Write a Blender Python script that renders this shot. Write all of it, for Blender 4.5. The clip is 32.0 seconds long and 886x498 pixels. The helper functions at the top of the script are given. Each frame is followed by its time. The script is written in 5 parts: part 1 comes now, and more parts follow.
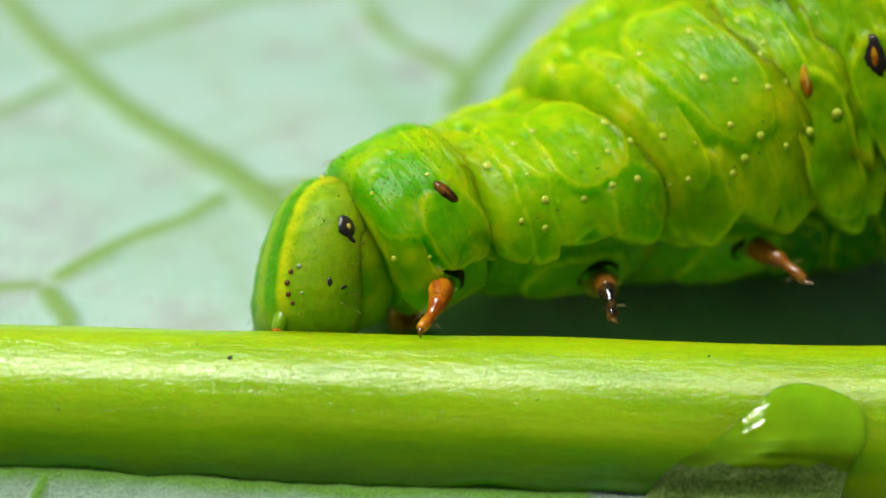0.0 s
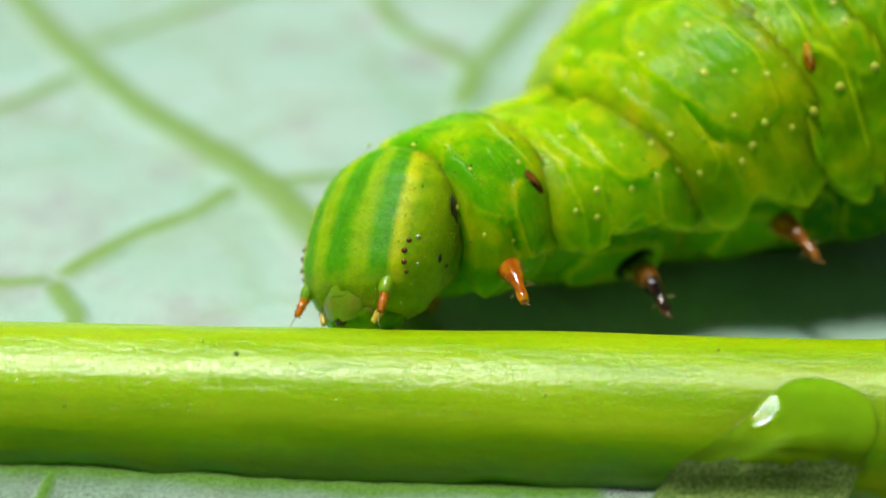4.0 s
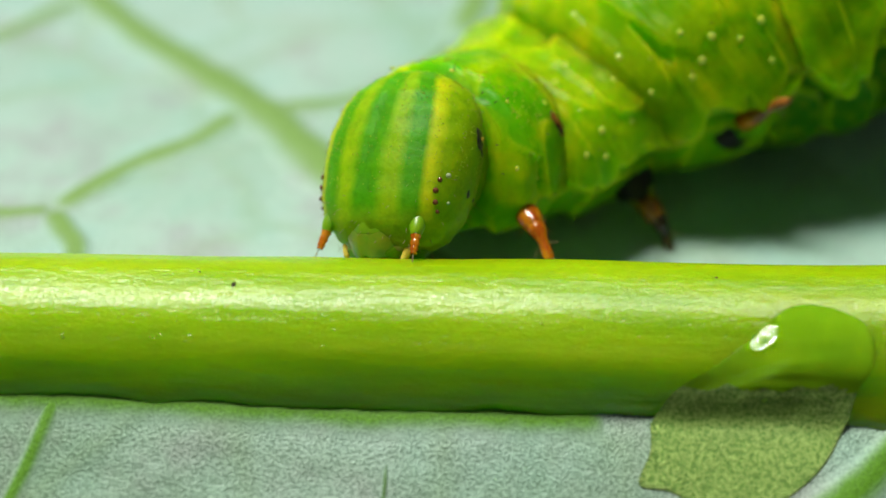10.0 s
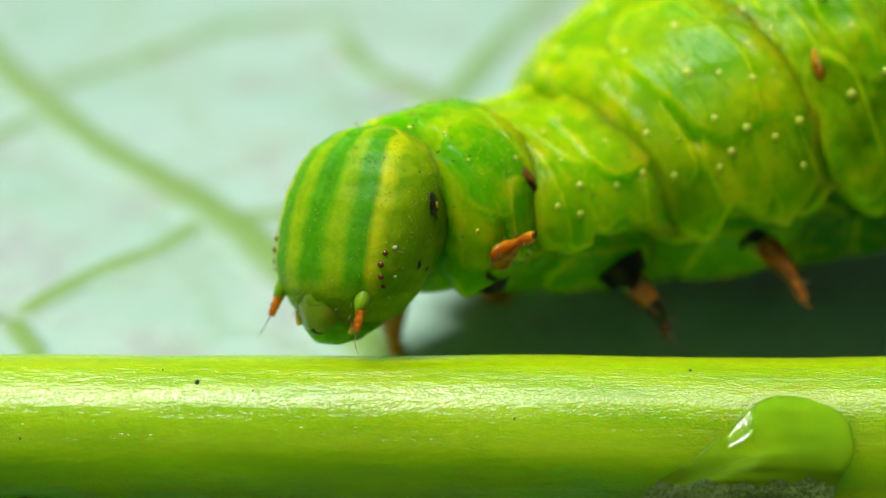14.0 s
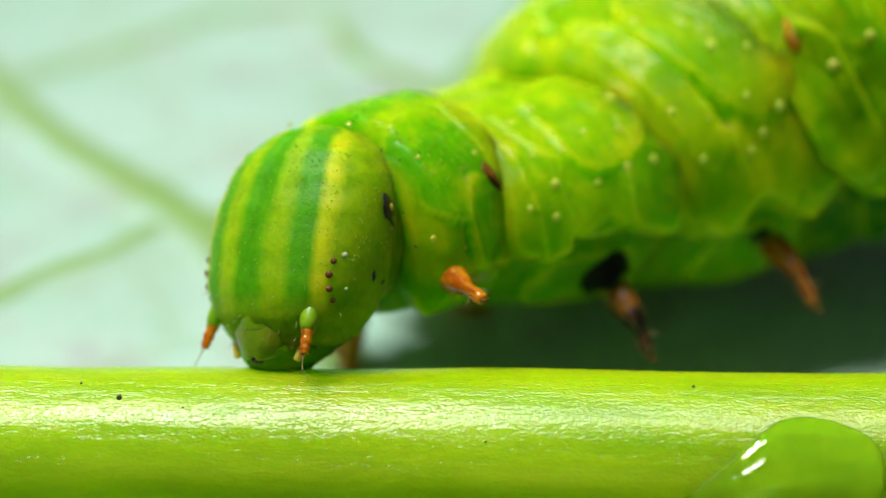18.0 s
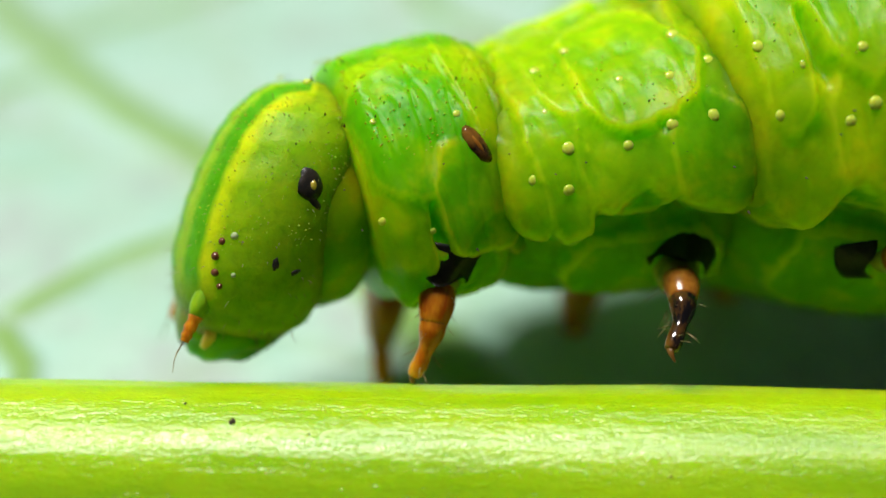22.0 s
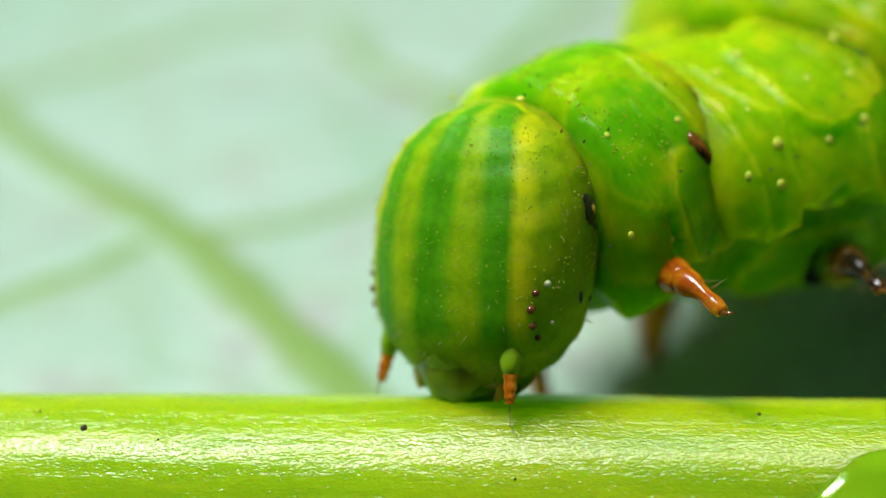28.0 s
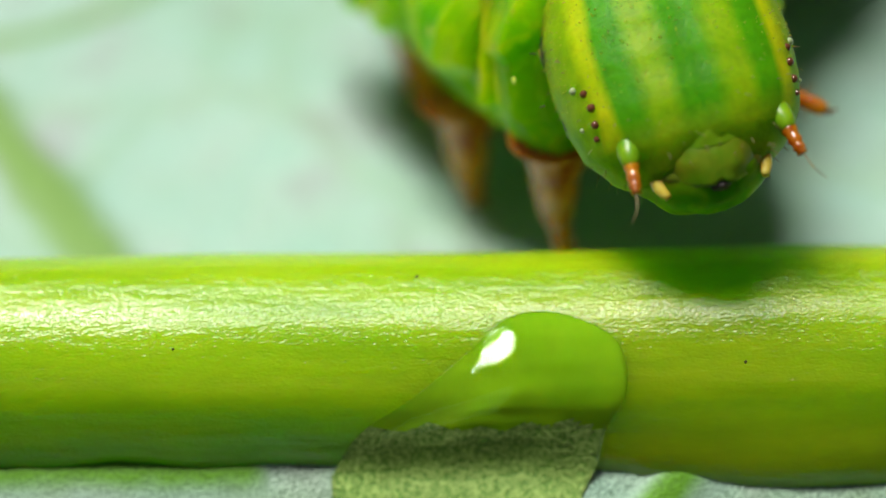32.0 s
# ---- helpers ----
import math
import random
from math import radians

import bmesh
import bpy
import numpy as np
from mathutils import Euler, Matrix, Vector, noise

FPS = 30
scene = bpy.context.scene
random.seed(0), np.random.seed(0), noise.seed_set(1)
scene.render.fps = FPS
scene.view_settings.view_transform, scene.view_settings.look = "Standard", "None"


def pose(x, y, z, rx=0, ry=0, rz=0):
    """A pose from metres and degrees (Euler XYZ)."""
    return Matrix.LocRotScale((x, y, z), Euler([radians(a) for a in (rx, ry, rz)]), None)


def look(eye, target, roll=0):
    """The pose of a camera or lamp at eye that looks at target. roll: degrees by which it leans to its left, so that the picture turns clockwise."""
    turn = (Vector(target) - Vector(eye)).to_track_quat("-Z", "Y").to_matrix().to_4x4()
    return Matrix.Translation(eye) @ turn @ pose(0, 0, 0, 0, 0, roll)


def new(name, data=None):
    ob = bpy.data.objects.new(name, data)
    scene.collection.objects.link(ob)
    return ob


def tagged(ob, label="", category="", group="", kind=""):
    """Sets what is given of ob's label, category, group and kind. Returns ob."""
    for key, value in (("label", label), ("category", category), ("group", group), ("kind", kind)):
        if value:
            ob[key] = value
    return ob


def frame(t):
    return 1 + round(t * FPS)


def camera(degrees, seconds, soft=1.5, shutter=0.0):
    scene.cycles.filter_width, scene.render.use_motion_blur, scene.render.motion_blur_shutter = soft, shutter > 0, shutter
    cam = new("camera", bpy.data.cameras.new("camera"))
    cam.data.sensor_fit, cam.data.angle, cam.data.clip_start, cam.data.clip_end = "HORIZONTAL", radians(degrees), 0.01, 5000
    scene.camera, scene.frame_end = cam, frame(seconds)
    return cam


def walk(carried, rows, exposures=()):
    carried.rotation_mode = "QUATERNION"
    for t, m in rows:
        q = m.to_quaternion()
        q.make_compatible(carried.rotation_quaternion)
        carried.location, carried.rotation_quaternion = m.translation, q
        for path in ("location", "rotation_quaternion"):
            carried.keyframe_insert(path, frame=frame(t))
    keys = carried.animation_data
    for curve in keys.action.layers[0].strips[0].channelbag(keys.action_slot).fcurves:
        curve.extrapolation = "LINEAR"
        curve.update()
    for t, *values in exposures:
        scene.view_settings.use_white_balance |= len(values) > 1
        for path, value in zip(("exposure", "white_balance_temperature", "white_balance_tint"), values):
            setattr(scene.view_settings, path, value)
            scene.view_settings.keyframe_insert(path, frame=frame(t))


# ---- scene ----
# A green caterpillar on the back of a pale leaf, beside its thick midrib. The plan is in millimetres.
import itertools

MM = 0.001

# ---- camera: seconds, eye, target (mm), roll ----
PATH = [
    (0, (-0.752, -27.676, 9.973), (-0.484, -8.255, 5.205), 1.74),
    (0.5, (-0.734, -27.625, 10.044), (-0.481, -8.206, 5.267), 1.60),
    (1, (-0.638, -27.549, 10.040), (-0.410, -8.138, 5.230), 1.39),
    (1.5, (-0.618, -27.788, 10.086), (-0.444, -8.366, 5.316), 1.71),
    (2, (-0.568, -27.643, 10.031), (-0.453, -8.221, 5.259), 1.54),
    (2.5, (-0.607, -27.687, 10.033), (-0.473, -8.263, 5.269), 1.59),
    (3, (-0.579, -27.589, 10.044), (-0.500, -8.179, 5.224), 1.43),
    (3.5, (-0.549, -27.447, 10.064), (-0.510, -8.058, 5.162), 1.29),
    (5.5, (-0.557, -27.527, 10.169), (-0.501, -8.165, 5.158), 1.37),
    (6, (-0.368, -27.327, 10.570), (-0.475, -8.107, 5.040), 1.27),
    (6.5, (-0.039, -26.718, 11.225), (-0.594, -8.024, 4.137), 0.55),
    (7, (0.375, -26.212, 11.681), (-0.727, -8.182, 3.095), 0.05),
    (7.5, (0.474, -25.964, 11.843), (-0.847, -8.271, 2.612), -0.52),
    (8, (-0.108, -26.499, 10.888), (-1.175, -8.592, 2.046), 0.13),
    (8.5, (-0.108, -26.630, 10.521), (-1.256, -8.729, 1.675), -0.01),
    (9, (-0.205, -26.686, 10.523), (-1.172, -8.744, 1.739), 0.17),
    (9.5, (-0.093, -26.957, 10.663), (-0.818, -8.290, 3.521), 0.16),
    (10, (-0.241, -27.318, 10.276), (-0.360, -8.233, 4.296), 0.80),
    (10.5, (-0.374, -27.152, 10.040), (-0.034, -7.904, 4.617), 1.31),
    (11, (0.076, -27.373, 10.005), (0.437, -7.780, 6.011), 0.85),
    (11.5, (0.270, -27.630, 9.897), (0.622, -8.000, 6.084), 0.67),
    (12, (-0.032, -27.821, 9.636), (0.387, -8.304, 5.284), 0.66),
    (12.5, (-0.139, -28.090, 9.537), (0.247, -8.532, 5.377), 0.91),
    (13, (-0.158, -27.943, 9.641), (0.245, -8.386, 5.475), 0.48),
    (13.5, (-0.272, -27.421, 9.389), (0.085, -7.829, 5.387), 0.47),
    (15.5, (-0.734, -25.223, 8.194), (-0.270, -5.760, 3.617), 1.01),
    (16, (-1.161, -23.386, 7.622), (-0.621, -3.828, 3.476), 0.91),
    (16.5, (-0.492, -23.412, 7.802), (-0.288, -3.806, 3.855), 1.01),
    (17, (0.227, -23.628, 7.963), (0.210, -4.008, 4.086), 1.16),
    (17.5, (0.751, -23.498, 7.982), (0.620, -3.869, 4.150), 0.73),
    (18, (1.087, -23.459, 7.976), (0.785, -3.827, 4.168), 0.33),
    (18.5, (0.641, -23.564, 8.145), (0.542, -3.961, 4.184), 1.15),
    (19, (-0.622, -23.178, 8.121), (-0.560, -3.640, 3.848), 1.00),
    (19.5, (-0.934, -23.160, 8.052), (-0.999, -3.648, 3.663), 0.80),
    (20, (-1.118, -22.919, 7.921), (-1.254, -3.402, 3.555), 0.68),
    (20.5, (-1.157, -22.063, 8.155), (-1.306, -2.620, 3.472), 0.65),
    (21, (-1.103, -20.964, 8.354), (-1.266, -1.561, 3.507), 0.83),
    (21.5, (-1.215, -20.335, 8.039), (-1.372, -0.874, 3.431), 0.63),
    (22, (-1.333, -19.659, 7.759), (-1.518, -0.142, 3.391), 0.64),
    (22.5, (-1.458, -19.046, 7.525), (-1.649, 0.496, 3.272), 0.53),
    (23, (-1.592, -18.643, 7.393), (-1.829, 0.923, 3.255), 0.60),
    (23.5, (-1.735, -18.990, 7.508), (-2.006, 0.628, 3.628), 0.51),
    (24, (-2.104, -19.499, 7.660), (-2.547, 0.032, 3.378), 0.59),
    (24.5, (-1.639, -19.697, 7.408), (-1.956, -0.061, 3.625), 0.49),
    (25, (-1.278, -19.814, 7.131), (-1.571, -0.145, 3.519), 0.54),
    (25.5, (-0.998, -20.089, 6.508), (-1.356, -0.262, 3.912), 0.70),
    (27.5, (0.264, -20.065, 6.691), (-0.218, -0.267, 3.895), 0.14),
    (28, (0.966, -20.148, 6.684), (0.462, -0.402, 3.544), 0.08),
    (28.5, (1.935, -19.832, 7.509), (1.529, -0.320, 3.136), -0.56),
    (29, (5.139, -18.412, 8.306), (5.133, 0.731, 2.515), -1.13),
    (29.5, (5.749, -19.912, 8.758), (5.974, -0.730, 3.104), -0.88),
    (30, (5.658, -19.492, 9.434), (5.936, -0.864, 2.160), -0.70),
    (30.5, (5.206, -19.727, 8.771), (5.906, -1.208, 1.252), 0.07),
    (31, (4.549, -19.860, 8.525), (5.147, -1.375, 0.915), 0.19),
    (31.5, (4.329, -19.723, 8.686), (4.764, -1.279, 0.964), 0.03),
    (32, (4.945, -19.748, 9.163), (4.958, -1.068, 2.017), -0.71),
]
cam = camera(32, 32.0, soft=1.6)
cam.data.dof.use_dof = True
cam.data.dof.aperture_fstop = 46


def mm(p):
    return Vector(p) * MM


walk(cam, [(t, look(mm(eye), mm(target), roll)) for t, eye, target, roll in PATH],
     exposures=[(0.0, -0.12), (3.0, -0.07), (6.0, -0.10), (9.0, 0.0), (10.0, -0.14), (11.5, -0.02), (13.0, 0.0), (17.0, -0.02), (18.0, 0.08), (19.0, 0.06), (20.0, -0.04), (21.0, -0.03), (23.0, 0.18), (25.0, 0.06), (28.0, 0.0), (29.0, -0.08), (29.5, 0.30), (30.0, 0.60), (31.0, 0.42), (32.0, -0.03)])

# ---- light: faint daylight round about and one bright rectangular lamp overhead ----
world = bpy.data.worlds.new("sky")
scene.world = world
world.use_nodes = True
wn = world.node_tree
sky = wn.nodes.new("ShaderNodeTexSky")
sky.sky_type, sky.sun_disc = "NISHITA", False
sky.sun_elevation, sky.sun_rotation = radians(62), radians(200)
wn.nodes["Background"].inputs["Strength"].default_value = 0.009
haze = wn.nodes.new("ShaderNodeHueSaturation")
haze.inputs["Saturation"].default_value = 0.35
wn.links.new(sky.outputs[0], haze.inputs["Color"])
wn.links.new(haze.outputs[0], wn.nodes["Background"].inputs["Color"])

lamp_data = bpy.data.lights.new("lamp_panel", "AREA")
lamp_data.shape, lamp_data.size, lamp_data.size_y = "RECTANGLE", 0.095, 0.034
lamp_data.energy, lamp_data.color = 0.86, (1.0, 0.985, 0.95)
lamp = new("lamp_panel", lamp_data)
lamp.matrix_world = look(mm((-66, -48, 228)), mm((3, 0, 0)), 24)


# ---- materials ----
def material(name):
    m = bpy.data.materials.new(name)
    m.use_nodes = True
    t = m.node_tree
    return m, t, t.nodes["Principled BSDF"]


def node(t, kind, **kw):
    n = t.nodes.new("ShaderNode" + kind)
    for k, v in kw.items():
        n.inputs[k].default_value = v
    return n


def noise_tex(t, scale, detail=3.0, rough=0.6, vec=None):
    n = node(t, "TexNoise", Scale=scale, Detail=detail, Roughness=rough)
    if vec:
        t.links.new(vec, n.inputs["Vector"])
    return n


def obj_coord(t, stretch=None):
    c = t.nodes.new("ShaderNodeTexCoord")
    if not stretch:
        return c.outputs["Object"]
    mp = t.nodes.new("ShaderNodeMapping")
    mp.inputs["Scale"].default_value = stretch
    t.links.new(c.outputs["Object"], mp.inputs["Vector"])
    return mp.outputs[0]


def ramp(t, src, stops):
    r = t.nodes.new("ShaderNodeValToRGB")
    e = r.color_ramp.elements
    while len(e) < len(stops):
        e.new(0.5)
    for el, (p, c) in zip(e, stops):
        el.position, el.color = p, (*c, 1)
    t.links.new(src, r.inputs[0])
    return r


def mix(t, fac, a, b, blend="MIX"):
    n = t.nodes.new("ShaderNodeMix")
    n.data_type, n.blend_type = "RGBA", blend
    for slot, v in ((0, fac), (6, a), (7, b)):
        if isinstance(v, (int, float)):
            n.inputs[slot].default_value = v
        elif isinstance(v, tuple):
            n.inputs[slot].default_value = (*v, 1)
        else:
            t.links.new(v, n.inputs[slot])
    return n.outputs[2]


def bump(t, bsdf, height, dist, strength=1.0, under=None):
    b = node(t, "Bump", Strength=strength, Distance=dist)
    t.links.new(height, b.inputs["Height"])
    if under:
        t.links.new(under, b.inputs["Normal"])
    t.links.new(b.outputs[0], bsdf.inputs["Normal"])
    return b.outputs[0]


def soft_flesh(bsdf, weight, radius, scale):
    bsdf.inputs["Subsurface Weight"].default_value = weight
    bsdf.inputs["Subsurface Radius"].default_value = radius
    bsdf.inputs["Subsurface Scale"].default_value = scale


def skin_material(name, low, high, crest, belly, rough=0.36, grain=0.008, depth=0.0030):
    """Moist larval skin: each soft flap has its own tone of green, thin rims are paler, the belly takes a colour of its
    own.
    """
    m, t, b = material(name)
    c = obj_coord(t)
    big = noise_tex(t, 480, 3, 0.55, c)
    mid = noise_tex(t, 1700, 3, 0.6, c)
    fine = noise_tex(t, 6200, 3, 0.6, c)

    def read(attribute):
        n = t.nodes.new("ShaderNodeAttribute")
        n.attribute_name = attribute
        return n.outputs["Fac"]

    tone = t.nodes.new("ShaderNodeMath")
    tone.operation = "ADD"
    t.links.new(big.outputs[0], tone.inputs[0])
    t.links.new(read("tone"), tone.inputs[1])
    col = ramp(t, tone.outputs[0], [(0.34, low), (0.68, high)])
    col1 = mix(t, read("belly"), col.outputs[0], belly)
    edge = ramp(t, read("fold"), [(0.12, (0, 0, 0)), (0.95, (0.38, 0.38, 0.38))])
    col2 = mix(t, edge.outputs[0], col1, crest)
    grain_top = ramp(t, mid.outputs[0], [(0.52, (0, 0, 0)), (0.74, (0.38, 0.38, 0.38))])
    col2 = mix(t, grain_top.outputs[0], col2, (0.48, 0.60, 0.003))
    blotch = ramp(t, mid.outputs[0], [(0.36, (0.62, 0.80, 0.6)), (0.54, (1, 1, 1)), (0.70, (1.3, 1.08, 1))])
    col2 = mix(t, 0.65, col2, blotch.outputs[0], "MULTIPLY")
    speck = ramp(t, fine.outputs[0], [(0.30, (0.75, 0.75, 0.7)), (0.5, (1, 1, 1))])
    t.links.new(mix(t, 0.4, col2, speck.outputs[0], "MULTIPLY"), b.inputs["Base Color"])
    b.inputs["Roughness"].default_value = rough
    b.inputs["Specular IOR Level"].default_value = 0.10
    soft_flesh(b, 1.0, (0.45, 0.9, 0.05), depth)
    n1 = bump(t, b, fine.outputs[0], grain * MM, 0.6)
    bump(t, b, mid.outputs[0], 0.03 * MM, 0.6, n1)
    return m


SKIN = skin_material("larva_skin", (0.12, 0.43, 0.001), (0.30, 0.54, 0.001), (0.58, 0.74, 0.01), (0.15, 0.45, 0.001), depth=0.0038)
SKIN_YELLOW = skin_material("larva_skin_yellow", (0.14, 0.44, 0.001), (0.34, 0.55, 0.001), (0.58, 0.74, 0.01), (0.15, 0.45, 0.001), depth=0.0038)
SKIN_BELLY = skin_material("larva_belly", (0.09, 0.33, 0.002), (0.18, 0.40, 0.003), (0.30, 0.50, 0.01), (0.06, 0.28, 0.001), depth=0.0016)
# the shade under the rear rings is painted in as a near-black green belly
SKIN_REAR_SHADED = skin_material("larva_rear_skin_shaded", (0.11, 0.42, 0.001), (0.29, 0.53, 0.001), (0.58, 0.74, 0.01), (0.03, 0.17, 0.001), depth=0.0009)


def head_material():
    m, t, b = material("head_capsule")
    uv = t.nodes.new("ShaderNodeUVMap")
    uv.uv_map = "stripes"
    sep = t.nodes.new("ShaderNodeSeparateXYZ")
    t.links.new(uv.outputs[0], sep.inputs[0])
    c = obj_coord(t)
    wob = noise_tex(t, 900, 2, 0.5, c)
    shift = node(t, "Math")
    shift.operation = "MULTIPLY_ADD"
    shift.inputs[1].default_value, shift.inputs[2].default_value = 0.05, -0.025
    t.links.new(wob.outputs[0], shift.inputs[0])
    across = t.nodes.new("ShaderNodeMath")
    across.operation = "ADD"
    t.links.new(sep.outputs[0], across.inputs[0])
    t.links.new(shift.outputs[0], across.inputs[1])
    deep, yel, pale, olive = (0.085, 0.35, 0.001), (0.50, 0.60, 0.003), (0.27, 0.47, 0.002), (0.25, 0.43, 0.001)
    r = ramp(t, across.outputs[0], [(0.0, deep), (0.035, deep), (0.085, pale), (0.145, pale), (0.20, deep), (0.285, deep), (0.33, yel), (0.37, yel), (0.43, olive), (0.75, olive)])
    # the face below the stripes is a plain olive green
    low = ramp(t, sep.outputs[1], [(0.16, (1, 1, 1)), (0.30, (0, 0, 0))])
    col = mix(t, low.outputs[0], r.outputs[0], (0.22, 0.38, 0.002))
    cloud = ramp(t, noise_tex(t, 2200, 4, 0.65, c).outputs[0], [(0.34, (0.66, 0.80, 0.7)), (0.52, (1, 1, 1)), (0.70, (1.35, 1.12, 1))])
    col = mix(t, 0.6, col, cloud.outputs[0], "MULTIPLY")
    fine = noise_tex(t, 6500, 3, 0.65, c)
    mott = ramp(t, fine.outputs[0], [(0.32, (0.7, 0.72, 0.6)), (0.55, (1, 1, 1))])
    t.links.new(mix(t, 0.55, col, mott.outputs[0], "MULTIPLY"), b.inputs["Base Color"])
    b.inputs["Roughness"].default_value = 0.5
    b.inputs["Specular IOR Level"].default_value = 0.16
    soft_flesh(b, 1.0, (0.45, 0.85, 0.06), 0.0027)
    bump(t, b, fine.outputs[0], 0.022 * MM, 0.8)
    return m


def plain_material(name, a, b_, scale, rough, grain=0.0, weight=0.0, metal=0.0, coat=0.0, stretch=None):
    """Two close tones mottled by noise, with fine relief."""
    m, t, b = material(name)
    n = noise_tex(t, scale, 4, 0.6, obj_coord(t, stretch))
    t.links.new(ramp(t, n.outputs[0], [(0.38, a), (0.62, b_)]).outputs[0], b.inputs["Base Color"])
    b.inputs["Roughness"].default_value = rough
    b.inputs["Metallic"].default_value = metal
    b.inputs["Coat Weight"].default_value = coat
    if weight:
        soft_flesh(b, weight, (0.7, 0.4, 0.1), 0.0005)
    if grain:
        bump(t, b, n.outputs[0], grain * MM, 0.8)
    return m


HEAD = head_material()
BLACK = plain_material("black_plate", (0.010, 0.009, 0.008), (0.03, 0.022, 0.015), 9000, 0.35, 0.02)
DARK_SHELL = plain_material("dark_shell", (0.006, 0.005, 0.006), (0.20, 0.085, 0.012), 2600, 0.10, 0.04, stretch=(1, 1, 0.3))
BROWN = plain_material("brown_shell", (0.20, 0.065, 0.008), (0.38, 0.15, 0.02), 3000, 0.2, 0.01, 0.2)
ORANGE = plain_material("orange_leg", (0.34, 0.075, 0.003), (0.78, 0.34, 0.012), 2600, 0.16, 0.04, 0.6, stretch=(1, 1, 0.35))
AMBER = plain_material("amber_joint", (0.62, 0.42, 0.04), (0.70, 0.55, 0.10), 3500, 0.28, 0.01, 0.4)
JOINT = plain_material("pale_joint", (0.16, 0.24, 0.008), (0.38, 0.36, 0.03), 3000, 0.35, 0.015, 0.4)
DOT = plain_material("yellow_tubercle", (0.54, 0.66, 0.04), (0.66, 0.74, 0.10), 9000, 0.22, 0.0, 0.3)
GLASSY = plain_material("glassy_eye", (0.30, 0.40, 0.15), (0.50, 0.55, 0.35), 9000, 0.08)
RED_EYE = plain_material("red_brown_eye", (0.10, 0.03, 0.012), (0.20, 0.07, 0.03), 9000, 0.12)
HAIR = plain_material("bristle", (0.34, 0.28, 0.10), (0.16, 0.11, 0.04), 9000, 0.4)
JAW = plain_material("jaw_shell", (0.11, 0.19, 0.008), (0.22, 0.24, 0.015), 4000, 0.3, 0.02, 0.3)
FACE = plain_material("face_plate_olive", (0.13, 0.33, 0.002), (0.22, 0.41, 0.005), 1600, 0.34, 0.02, 0.7)
MOUTH = plain_material("labrum_olive", (0.10, 0.24, 0.003), (0.22, 0.25, 0.008), 1500, 0.30, 0.02, 0.6)
GRANULE = plain_material("olive_grain", (0.24, 0.33, 0.006), (0.42, 0.46, 0.015), 9000, 0.6, 0.0, 0.6)
DIRT = plain_material("dirt_speck", (0.03, 0.022, 0.012), (0.08, 0.06, 0.03), 9000, 0.7)


def midrib_material():
    m, t, b = material("midrib_rind")
    along = obj_coord(t, (1, 7, 7))
    big = noise_tex(t, 260, 3, 0.55, along)
    col = ramp(t, big.outputs[0], [(0.34, (0.29, 0.50, 0.002)), (0.66, (0.42, 0.62, 0.006))])
    cells = noise_tex(t, 9500, 3, 0.6, obj_coord(t, (0.32, 1, 1)))
    pits = noise_tex(t, 30000, 1, 0.5, obj_coord(t, (0.6, 1, 1)))
    fine = noise_tex(t, 4200, 3, 0.6, obj_coord(t, (0.06, 1, 1)))
    t.links.new(mix(t, 0.3, col.outputs[0], ramp(t, cells.outputs[0], [(0.3, (0.66, 0.76, 0.5)), (0.6, (1, 1, 1))]).outputs[0], "MULTIPLY"), b.inputs["Base Color"])
    gloss = ramp(t, fine.outputs[0], [(0.3, (0.30, 0.30, 0.30)), (0.7, (0.48, 0.48, 0.48))])
    t.links.new(gloss.outputs[0], b.inputs["Roughness"])
    b.inputs["IOR"].default_value = 1.85
    # the sheen spreads along the fibres
    fibre = t.nodes.new("ShaderNodeTangent")
    fibre.direction_type, fibre.axis = "RADIAL", "X"
    t.links.new(fibre.outputs[0], b.inputs["Tangent"])
    b.inputs["Anisotropic"].default_value = 0.9
    b.inputs["Anisotropic Rotation"].default_value = 0.25
    soft_flesh(b, 1.0, (0.6, 1.0, 0.06), 0.0042)
    n1 = bump(t, b, cells.outputs[0], 0.020 * MM, 1.0)
    n2 = bump(t, b, pits.outputs[0], 0.010 * MM, 1.0, n1)
    bump(t, b, fine.outputs[0], 0.022 * MM, 0.8, n2)
    return m


